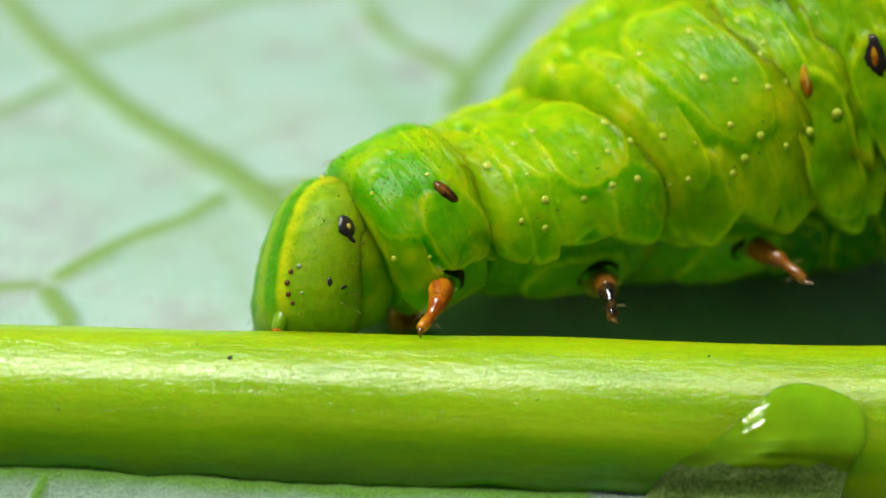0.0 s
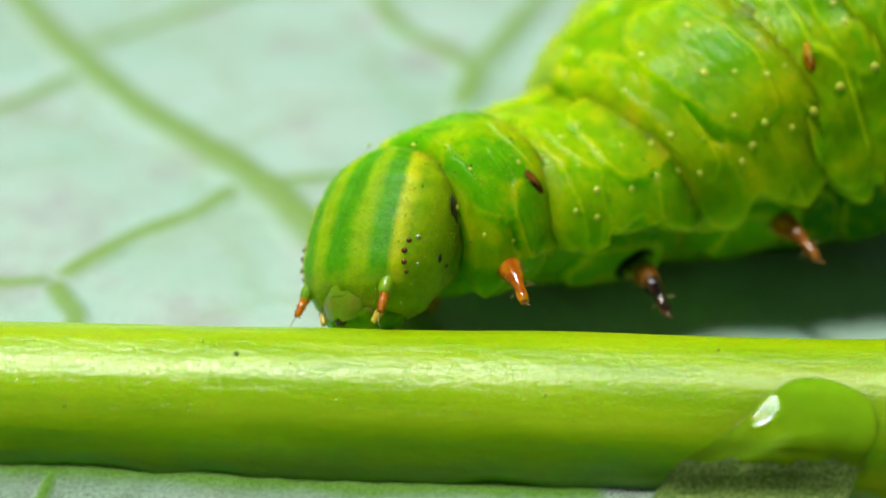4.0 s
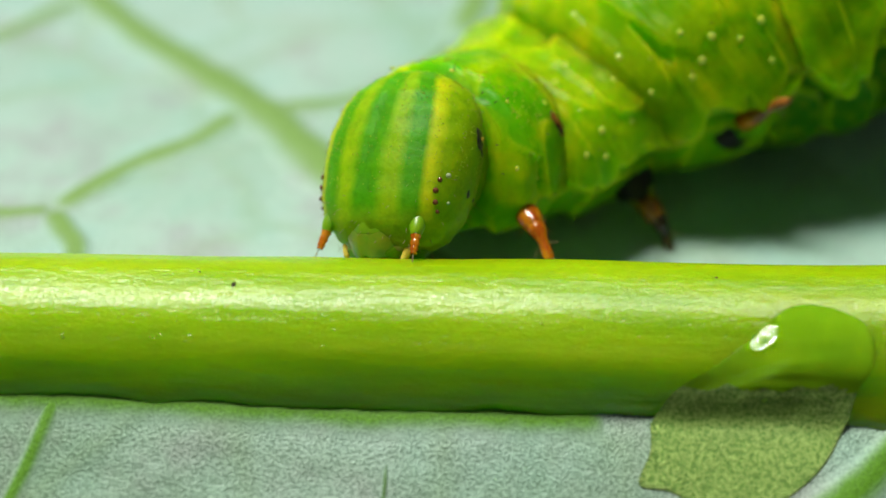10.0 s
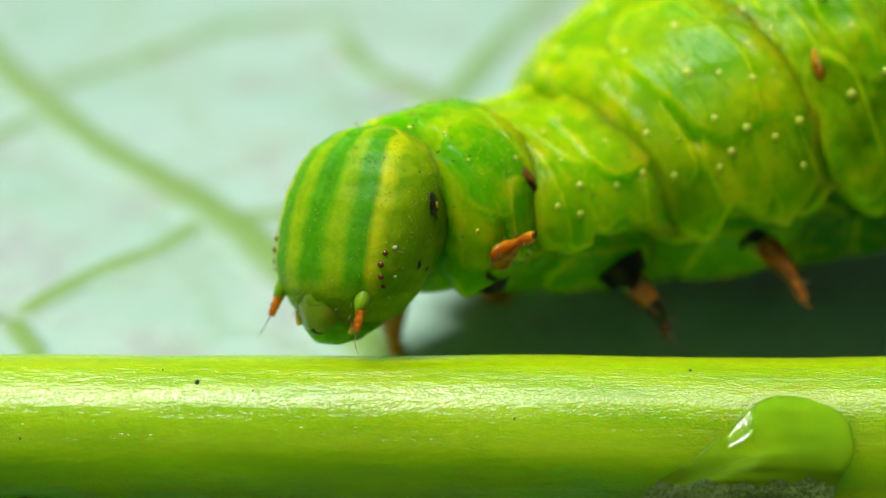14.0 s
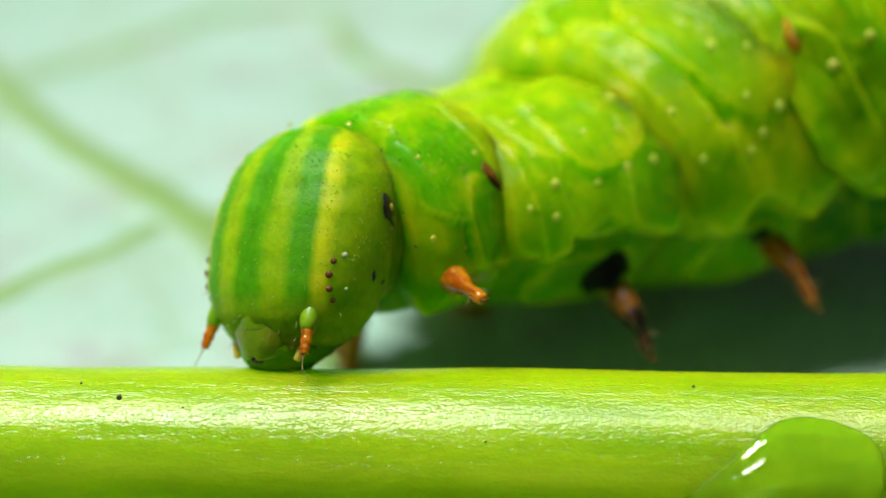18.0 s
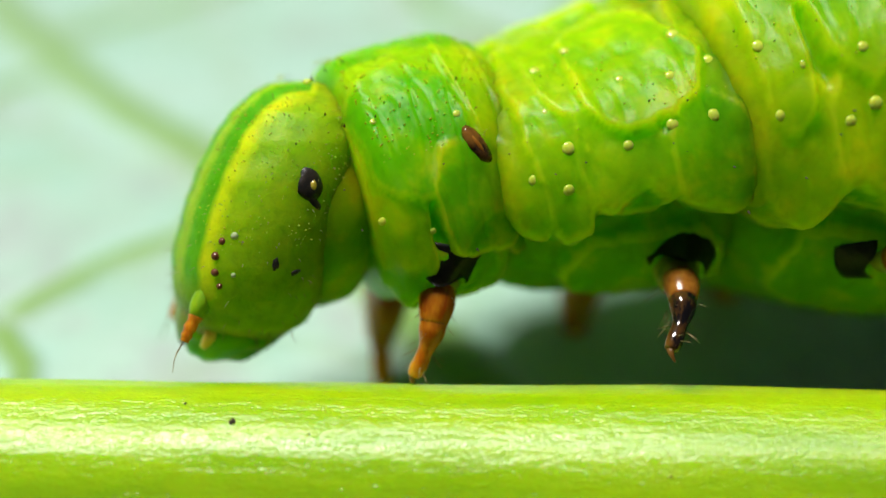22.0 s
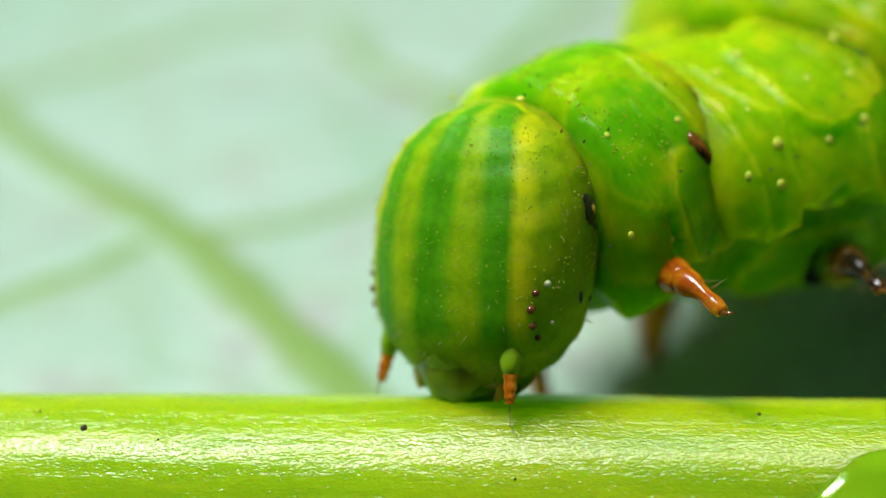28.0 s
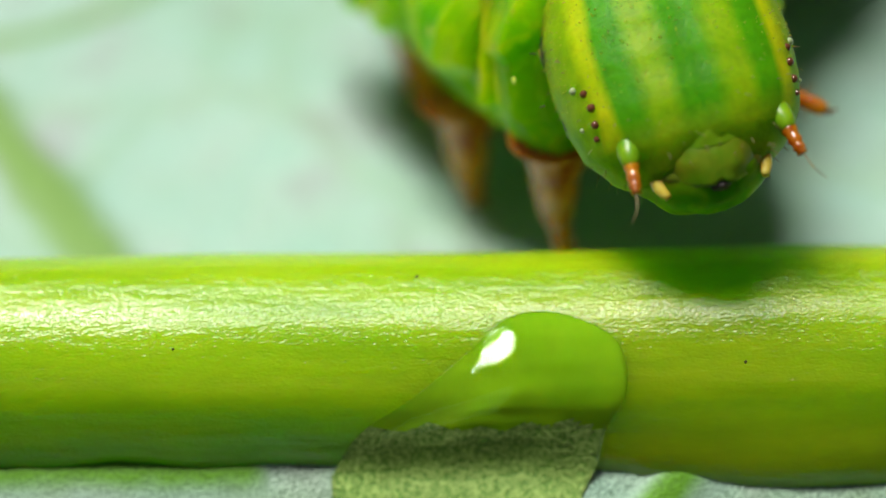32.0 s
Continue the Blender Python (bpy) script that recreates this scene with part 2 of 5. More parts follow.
def blade_material(name, pale, green, scale, speckle, vein=None):
    """The pale felted back of a leaf: a fine cell grain, faint nets of small veins, blotches."""
    m, t, b = material(name)
    c = obj_coord(t)
    cloud = noise_tex(t, 190, 4, 0.6, c)
    warm = noise_tex(t, 420, 3, 0.6, c)
    base = ramp(t, cloud.outputs[0], [(0.33, green), (0.62, pale)])
    tint = ramp(t, warm.outputs[0], [(0.36, (0.92, 1, 1)), (0.52, (1, 0.98, 0.97)), (0.68, (0.92, 0.70, 0.80))])
    col = mix(t, 0.75, base.outputs[0], tint.outputs[0], "MULTIPLY")
    net = t.nodes.new("ShaderNodeTexVoronoi")
    net.feature = "DISTANCE_TO_EDGE"
    net.inputs["Scale"].default_value = scale
    bent = mix(t, 0.0022, c, noise_tex(t, 350, 2, 0.5, c).outputs["Color"], "ADD")
    t.links.new(bent, net.inputs["Vector"])
    line = ramp(t, net.outputs["Distance"], [(0.0, (1, 1, 1)), (0.10, (0, 0, 0))])
    soft = t.nodes.new("ShaderNodeMath")
    soft.operation, soft.inputs[1].default_value = "MULTIPLY", 0.28
    t.links.new(line.outputs[0], soft.inputs[0])
    col = mix(t, soft.outputs[0], col, (0.30, 0.46, 0.22))
    if vein:
        # the vein is greenest along its middle and fades into the blade
        core = t.nodes.new("ShaderNodeAttribute")
        core.attribute_name = "core"
        col = mix(t, ramp(t, core.outputs["Fac"], [(0.0, (0, 0, 0)), (0.9, (1, 1, 1))]).outputs[0], col, vein)
    cells = noise_tex(t, 18000, 2, 0.55, c)
    grain = ramp(t, cells.outputs[0], [(0.36, (0.30, 0.36, 0.30)), (0.56, (1, 1, 1)), (0.72, (1.25, 1.2, 1.25))])
    t.links.new(mix(t, speckle, col, grain.outputs[0], "MULTIPLY"), b.inputs["Base Color"])
    b.inputs["Roughness"].default_value = 0.62 if vein else 0.45
    n1 = bump(t, b, cells.outputs[0], 0.045 * speckle * MM, 1.0)
    n2 = bump(t, b, line.outputs[0], 0.02 * MM, 0.5, n1)
    bump(t, b, noise_tex(t, 900, 2, 0.5, c).outputs[0], 0.22 * speckle * MM, 0.7, n2)
    return m


RIB = midrib_material()
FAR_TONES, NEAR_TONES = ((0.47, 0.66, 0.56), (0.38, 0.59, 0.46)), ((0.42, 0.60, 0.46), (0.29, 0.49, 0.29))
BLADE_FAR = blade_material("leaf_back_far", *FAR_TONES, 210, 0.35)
BLADE_NEAR = blade_material("leaf_back_near", *NEAR_TONES, 260, 0.68)
VEIN = blade_material("leaf_vein", *NEAR_TONES, 260, 0.4, (0.13, 0.35, 0.012))
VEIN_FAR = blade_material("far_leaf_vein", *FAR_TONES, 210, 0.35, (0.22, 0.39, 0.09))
VEIN_PALE = blade_material("small_leaf_vein", *NEAR_TONES, 260, 0.6, (0.11, 0.25, 0.05))

water_m, wt, wb = material("water")
wb.inputs["Base Color"].default_value = (0.96, 1.0, 0.93, 1)
wb.inputs["Roughness"].default_value = 0.0
wb.inputs["IOR"].default_value = 1.33
wb.inputs["Transmission Weight"].default_value = 1.0


# ---- mesh helpers ----
def part(name, bm, mat, parent=None, label="", smooth=True):
    """Links a bmesh (in mm) as one mesh object under a thing or a part."""
    me = bpy.data.meshes.new(name)
    bmesh.ops.scale(bm, vec=(MM, MM, MM), verts=bm.verts)
    bmesh.ops.recalc_face_normals(bm, faces=bm.faces)
    bm.to_mesh(me)
    bm.free()
    if smooth:
        me.polygons.foreach_set("use_smooth", [True] * len(me.polygons))
    me.materials.append(mat)
    ob = new(name, me)
    if parent:
        ob.parent = parent
    if label:
        tagged(ob, label)
    return ob


def put(ob, m):
    """Sets the place of a part by a matrix in mm."""
    m = m.copy()
    m.translation = m.translation * MM
    ob.matrix_basis = m
    return ob


def share(name, ob, m, parent):
    """Another part on the same mesh."""
    o = new(name, ob.data)
    o.parent = parent
    return put(o, m)


def grid_mesh(bm, rows, closed_u=False, cap=False):
    vs = [[bm.verts.new(p) for p in r] for r in rows]
    n = len(rows[0])
    for a, b in zip(vs, vs[1:]):
        for j in range(n if closed_u else n - 1):
            k = (j + 1) % n
            bm.faces.new((a[j], a[k], b[k], b[j]))
    if cap:
        bm.faces.new(vs[0][::-1])
        bm.faces.new(vs[-1])
    return vs


def smooth_line(pts, n):
    """A Catmull-Rom line through the points, n steps to each span."""
    p = [Vector(q) for q in pts]
    p = [2 * p[0] - p[1], *p, 2 * p[-1] - p[-2]]
    out = []
    for a, b, c, d in zip(p, p[1:], p[2:], p[3:]):
        for i in range(n):
            s = i / n
            out.append(0.5 * (2 * b + (c - a) * s + (2 * a - 5 * b + 4 * c - d) * s * s + (3 * b - a - 3 * c + d) * s ** 3))
    return out + [p[-2]]


def tube(bm, line, radii, sides=12, up=(0, 0, 1), rough=0.0, flat=1.0):
    rows = []
    for i, p in enumerate(line):
        d = (line[min(i + 1, len(line) - 1)] - line[max(i - 1, 0)]).normalized()
        u = Vector(up)
        if abs(u.dot(d)) > 0.95:
            u = Vector((1, 0, 0))
        x = d.cross(u).normalized()
        z = x.cross(d)
        r = radii(i / (len(line) - 1)) if callable(radii) else radii[i]
        ring = []
        for k in range(sides):
            a = 2 * math.pi * k / sides
            q = x * math.cos(a) + z * math.sin(a) * flat
            w = r * (1 + (rough * noise.noise((p + q * r) * 3.0) if rough else 0))
            ring.append(p + q * w)
        rows.append(ring)
    return grid_mesh(bm, rows, True, True)


def ball(bm, r=1.0, sub=2):
    bmesh.ops.create_icosphere(bm, subdivisions=sub, radius=r)
    return bm


def step(a, b, x):
    t = min(1.0, max(0.0, (x - a) / (b - a)))
    return t * t * (3 - 2 * t)


# ---- the leaf ----
NEAR_TAN, FAR_TAN = math.tan(radians(53.3)), math.tan(radians(18.4))


def near_z(x, y):
    flat = -1.0 + NEAR_TAN * (y + 1.05)
    ease = 0.10 * math.exp(-((y + 1.05) / 0.5) ** 2) - (0.30 + 0.30 * step(-1, -9, x)) * math.exp(-((y + 1.3) / 0.8) ** 2)
    return flat - ease + 0.10 * noise.noise(Vector((x * 0.35, y * 0.6, 1.7))) * step(-1.2, -2.5, y)


def far_z(x, y):
    dip = 0.25 * math.exp(-((y - 2.5) / 1.6) ** 2)
    return -0.9 + FAR_TAN * (y - 1.0) - dip * 0.4 + 0.28 * noise.noise(Vector((x * 0.13, y * 0.13, 5.2))) * step(2, 7, y) + 0.006 * max(0, y - 22) ** 2


leaf = tagged(new("leaf"), "large leaf seen from its pale back, with a thick green midrib", "leaf")
leaf.location = (0, 0, 0)


def blade(name, xs, ys, height, mat, thick, label):
    bm = bmesh.new()
    top = [[(x, y, height(x, y)) for x in xs] for y in ys]
    low = [[(x, y, height(x, y) - thick) for x in xs] for y in ys]
    a, b = grid_mesh(bm, top), grid_mesh(bm, low)
    for i in range(len(ys) - 1):
        for k in (0, -1):
            bm.faces.new((a[i][k], a[i + 1][k], b[i + 1][k], b[i][k]))
    for k in range(len(xs) - 1):
        for i in (0, -1):
            bm.faces.new((a[i][k], a[i][k + 1], b[i][k + 1], b[i][k]))
    return part(name, bm, mat, leaf, label)


blade("blade_half", [-40 + i * 0.5 for i in range(161)], [-0.75 - i * 0.16 for i in range(34)] + [-6.3 - i * 0.5 for i in range(16)], near_z, BLADE_NEAR, 0.35, "pale grey-green leaf half sloping down beside the midrib")
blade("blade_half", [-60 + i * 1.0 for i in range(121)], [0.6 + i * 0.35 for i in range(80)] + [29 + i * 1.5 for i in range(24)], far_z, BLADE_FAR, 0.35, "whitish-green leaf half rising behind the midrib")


def rib_radius(x):
    return 1.45 + 0.06 * noise.noise(Vector((x * 0.25, 0, 3))) + 0.10 * math.exp(-((x - 9.6) / 1.6) ** 2) * 0.6


def rib_at(x, a, lift=0.0):
    """A point of the midrib; a is the angle from its top towards the near side."""
    foot = step(1.65, 2.20, a) * step(3.0, 2.6, a)
    r = rib_radius(x) + lift
    r += foot * (0.10 + 0.10 * noise.noise(Vector((x * 0.55, 4, 0))) + 0.04 * noise.noise(Vector((x * 2.1, 7, 0))))
    r += 0.012 * noise.noise(Vector((x * 0.6, math.cos(a) * 9, math.sin(a) * 9))) + 0.010 * math.sin(a * 9 + noise.noise(Vector((x * 0.15, 2, 0))) * 2)
    return (x, -math.sin(a) * r, math.cos(a) * r)


def bare_y(x, z):
    """How far towards the near side the midrib and the blade stand at a place."""
    r = rib_radius(x)
    for _ in range(4):
        p = rib_at(x, math.acos(max(-1.0, min(1.0, z / r))), 0.012)
        r = math.hypot(p[1], p[2])
    b = (z + 1.0) / NEAR_TAN - 1.05
    for _ in range(12):
        b -= (near_z(x, b) + 0.02 - z) / NEAR_TAN
    return (-math.sqrt(r * r - z * z) if z > -r else 9.0), b


def ground_y(x, z, soft):
    """The nearer of both; soft rounds the corner between them."""
    a, b = bare_y(x, z)
    h = max(0.0, min(1.0, 0.5 + 0.5 * (b - a) / soft))
    return b + (a - b) * h - soft * h * (1 - h) if a < 9 else b


def corner(x):
    """How softly the midrib runs out into the blade: most where the broad side vein leaves it."""
    return 0.42 + 0.75 * step(5.6, 9.0, x)


def rib_skin(x, a):
    """The midrib's surface; its near foot runs out into the blade along an uneven border."""
    p = rib_at(x, a)
    if a >= math.pi or p[2] > 0.35:
        return p
    wide = step(6.0, 9.0, x)
    z = p[2] * (1 + 0.40 * wide) if p[2] < 0 else p[2]
    border = -1.02 - 0.22 * wide + 0.30 * step(-2.0, -8.0, x) + 0.16 * noise.noise(Vector((x * 0.8, 1, 4))) + 0.06 * noise.noise(Vector((x * 3.1, 2, 4)))
    sunk = step(border + 0.22, border - 0.22, z)
    return (x, ground_y(x, z, corner(x)) - 0.002 + 0.16 * sunk, z)


bm = bmesh.new()
rows = [[rib_skin(-32 + 0.2 * i, 2 * math.pi * k / 128) for k in range(128)] for i in range(321)]
grid_mesh(bm, rows, True, True)
part("midrib", bm, RIB, leaf, "thick round yellow-green midrib with a fibrous sheen")


vein_count = itertools.count()


def vein(pts, height, r0, r1, mat, spread=1.0, label="", open_end=True):
    """A low rounded ridge that fades into the blade on both sides."""
    line = smooth_line([(x, y, 0) for x, y in pts], 10)
    lift = 0.006 + 0.007 * next(vein_count)
    bm = bmesh.new()
    rows, core = [], []
    for i, p in enumerate(line):
        d = (line[min(i + 1, len(line) - 1)] - line[max(i - 1, 0)]).normalized()
        side = Vector((-d.y, d.x, 0))
        r = (r0 + (r1 - r0) * i / (len(line) - 1)) * (1 + 0.25 * noise.noise(p * 0.9))
        end = min(1.0, i / 4, (len(line) - 1 - i) / 4) ** 0.5 if open_end else 1.0
        row = []
        for k in range(17):
            w = k / 8 - 1
            q = p + side * (w * r * spread) + Vector((0.08 * noise.noise(p * 1.1), 0, 0))
            hump = (1 - w * w) ** 2 * end
            row.append((q.x, q.y, height(q.x, q.y) + lift * step(0, 0.5, hump) + 0.004 + r * 0.5 * hump))
            core.append(max(0.0, hump + 0.12 * noise.noise(q * 4)) * min(1.0, 1.6 * hump))
        rows.append(row)
    grid_mesh(bm, rows)
    ob = part("vein", bm, mat, leaf, label)
    ob.data.attributes.new("core", "FLOAT", "POINT").data.foreach_set("value", core)
    return ob


# the green of the midrib fades into the blade along its foot
vein([(-28 + 0.9 * i, -1.31 + 0.07 * noise.noise(Vector((i * 0.7, 3, 8)))) for i in range(35)], near_z, 0.20, 0.20, VEIN, 1.25, "soft green border along the foot of the midrib")
vein([(-7.2, -0.8), (-7.6, -1.6), (-8.4, -2.6), (-9.0, -3.2), (-9.6, -3.9), (-11.0, -5.4)], near_z, 0.15, 0.10, VEIN, 1.3)
vein([(-1.35, -1.8), (-1.45, -2.2), (-1.9, -2.55), (-2.2, -3.0), (-2.42, -3.4), (-2.4, -3.72), (-2.1, -4.0), (-1.7, -4.3), (-1.2, -4.9)], near_z, 0.04, 0.06, VEIN_PALE, 1.4)
vein([(-2.4, -3.72), (-3.2, -3.68), (-3.8, -3.8), (-4.5, -4.0), (-5.1, -4.2), (-5.8, -4.6)], near_z, 0.052, 0.045, VEIN_PALE, 1.4)
vein([(9.6, -0.9), (8.75, -1.05), (8.1, -1.45), (7.3, -1.95), (6.3, -2.4), (4.7, -3.12), (3.2, -3.8), (2.2, -4.22), (0.8, -4.9)], near_z, 0.38, 0.34, VEIN, 1.15, "broad bright green side vein")
vein([(-9.3, -4.2), (-8.9, -4.45), (-8.2, -4.9)], near_z, 0.07, 0.05, VEIN_PALE, 1.4)
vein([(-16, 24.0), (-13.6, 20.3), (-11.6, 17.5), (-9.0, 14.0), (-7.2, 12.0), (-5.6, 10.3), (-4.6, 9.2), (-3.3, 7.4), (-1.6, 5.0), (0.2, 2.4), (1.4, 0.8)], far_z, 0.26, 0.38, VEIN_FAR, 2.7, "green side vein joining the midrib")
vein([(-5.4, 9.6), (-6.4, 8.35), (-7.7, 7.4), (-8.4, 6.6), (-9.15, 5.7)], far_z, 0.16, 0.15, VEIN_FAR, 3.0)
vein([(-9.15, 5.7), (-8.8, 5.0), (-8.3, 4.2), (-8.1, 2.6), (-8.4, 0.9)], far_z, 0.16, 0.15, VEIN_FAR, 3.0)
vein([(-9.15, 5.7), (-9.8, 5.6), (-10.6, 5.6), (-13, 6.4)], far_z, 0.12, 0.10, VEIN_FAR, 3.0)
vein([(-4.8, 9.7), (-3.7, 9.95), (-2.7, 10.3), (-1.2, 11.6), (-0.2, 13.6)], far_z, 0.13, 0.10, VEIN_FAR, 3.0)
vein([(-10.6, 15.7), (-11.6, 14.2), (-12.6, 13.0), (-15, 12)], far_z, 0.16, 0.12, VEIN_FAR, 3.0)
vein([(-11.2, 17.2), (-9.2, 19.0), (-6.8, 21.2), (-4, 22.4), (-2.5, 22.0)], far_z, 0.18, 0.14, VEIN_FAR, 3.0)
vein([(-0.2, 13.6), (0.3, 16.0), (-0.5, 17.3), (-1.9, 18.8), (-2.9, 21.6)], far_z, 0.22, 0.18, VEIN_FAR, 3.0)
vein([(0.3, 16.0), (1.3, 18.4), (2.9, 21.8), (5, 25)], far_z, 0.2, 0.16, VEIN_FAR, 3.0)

# a few dark specks sit on the rind and the blade
speck_mesh = None
for x, a, r in ((-4.2, 33, 0.045), (-4.85, 20, 0.02), (-3.2, 40, 0.018), (-1.64, 108, 0.03), (-0.9, 100, 0.02), (1.4, 60, 0.018), (3.6, 95, 0.025), (8.9, 70, 0.02), (-7.2, 75, 0.02), (4.6, 18, 0.03), (9.9, 100, 0.04)):
    q = Vector((x, -math.sin(radians(a)), math.cos(radians(a))))
    at = Vector((x, q.y * rib_radius(x), q.z * rib_radius(x)))
    if speck_mesh is None:
        bm = ball(bmesh.new(), 1.0, 2)
        for v in bm.verts:
            v.co *= 1 + 0.4 * noise.noise(v.co * 2)
        speck_mesh = part("speck", bm, DIRT, leaf, "tiny dark speck of dirt")
        ob = speck_mesh
    else:
        ob = share("speck", speck_mesh, Matrix(), leaf)
    put(ob, Matrix.LocRotScale(at, None, (r * 1.0, r * 0.8, r * 1.3)))
for x, y, r in ((1.22, -3.02, 0.04), (-1.7, -3.05, 0.04), (-4.0, -2.7, 0.03), (3.0, -2.2, 0.03)):
    put(share("speck", speck_mesh, Matrix(), leaf), Matrix.LocRotScale((x, y, near_z(x, y)), None, (r, r, r * 0.5)))

WET = plain_material("wet_leaf_back", (0.07, 0.17, 0.008), (0.25, 0.35, 0.08), 15000, 0.6, 0.05)
WET_RIB = plain_material("wet_midrib", (0.16, 0.33, 0.003), (0.21, 0.39, 0.005), 900, 0.8, 0.01, 0.7)
WET_RIB.node_tree.nodes["Principled BSDF"].inputs["Specular IOR Level"].default_value = 0.05

# ---- the water drop in the corner of midrib and blade ----
edge = [(3.42, -1.16, -1.14), (3.40, -1.46, -1.55), (3.19, -1.83, -2.05), (3.75, -1.92, -2.15), (4.4, -2.12, -2.45), (5.2, -2.20, -2.56), (5.9, -1.95, -2.2), (6.5, -1.60, -1.75), (6.95, -1.2, -1.1), (7.1, -1.38, -0.42), (7.35, -1.44, 0.16), (7.25, -1.25, 0.74), (6.77, -1.05, 1.0), (6.2, -0.96, 1.09), (5.7, -1.07, 0.98), (5.19, -1.32, 0.59), (4.48, -1.45, 0.04), (3.83, -1.42, -0.45)]
ring = smooth_line(edge + edge[:1], 5)[:-1]
mid = Vector((5.45, -1.55, -0.60))


drop = bmesh.new()
rows_f, rows_b = [], []
for j in range(1, 25):
    s = j / 24
    front, back = [], []
    for p in ring:
        q = mid.lerp(p, s)
        inner = 1 - s * s
        thick = 0.012 + 0.05 * inner + 0.24 * math.exp(-((0.93 * (q.x - 5.36) + 0.37 * (q.z - 0.31)) / 1.35) ** 2 - ((0.93 * (q.z - 0.31) - 0.37 * (q.x - 5.36)) / 0.28) ** 2) * min(1.0, inner * 4)
        front.append(Vector((q.x, ground_y(q.x, q.z, corner(q.x) + 0.5 * inner) - thick, q.z)))
        back.append(Vector((q.x, q.y + 1.3 * math.sqrt(max(0, 1 - s ** 6)) + 0.3, q.z)))
    rows_f.append(front)
    rows_b.append(back)
f, b = grid_mesh(drop, rows_f, True), grid_mesh(drop, rows_b, True)
n = len(ring)
for vs in (f, b):
    c = drop.verts.new(sum((v.co for v in vs[0]), Vector()) / n)
    for k in range(n):
        drop.faces.new((vs[0][k], vs[0][(k + 1) % n], c))
for k in range(n):
    drop.faces.new((f[-1][k], f[-1][(k + 1) % n], b[-1][(k + 1) % n], b[-1][k]))


def wet_skin(on_rib):
    """The part of midrib or blade that the drop covers."""
    bm = bmesh.new()
    rows = []
    for j in range(1, 41):
        row = []
        for p in ring:
            q = mid.lerp(p, j / 40)
            row.append((q.x, ground_y(q.x, q.z, corner(q.x)) - 0.014, q.z))
        rows.append(row)
    grid_mesh(bm, rows, True)
    gone = []
    for f in bm.faces:
        c = f.calc_center_median()
        a, b = bare_y(c.x, c.z)
        rib = a < b and c.z > -0.36 + 0.20 * noise.noise(Vector((c.x * 2.2, 3, 1)))
        if rib != on_rib:
            gone.append(f)
    bmesh.ops.delete(bm, geom=gone, context="FACES")
    return bm


part("wet_patch", wet_skin(False), WET, leaf, "green wet patch of the blade under the drop")
part("wet_patch", wet_skin(True), WET_RIB, leaf, "smooth dark green wet patch of the midrib under the drop")
water_drop = tagged(part("water_drop", drop, water_m), "clear water drop caught between the midrib and the leaf", "water drop")
water_drop.visible_shadow = False

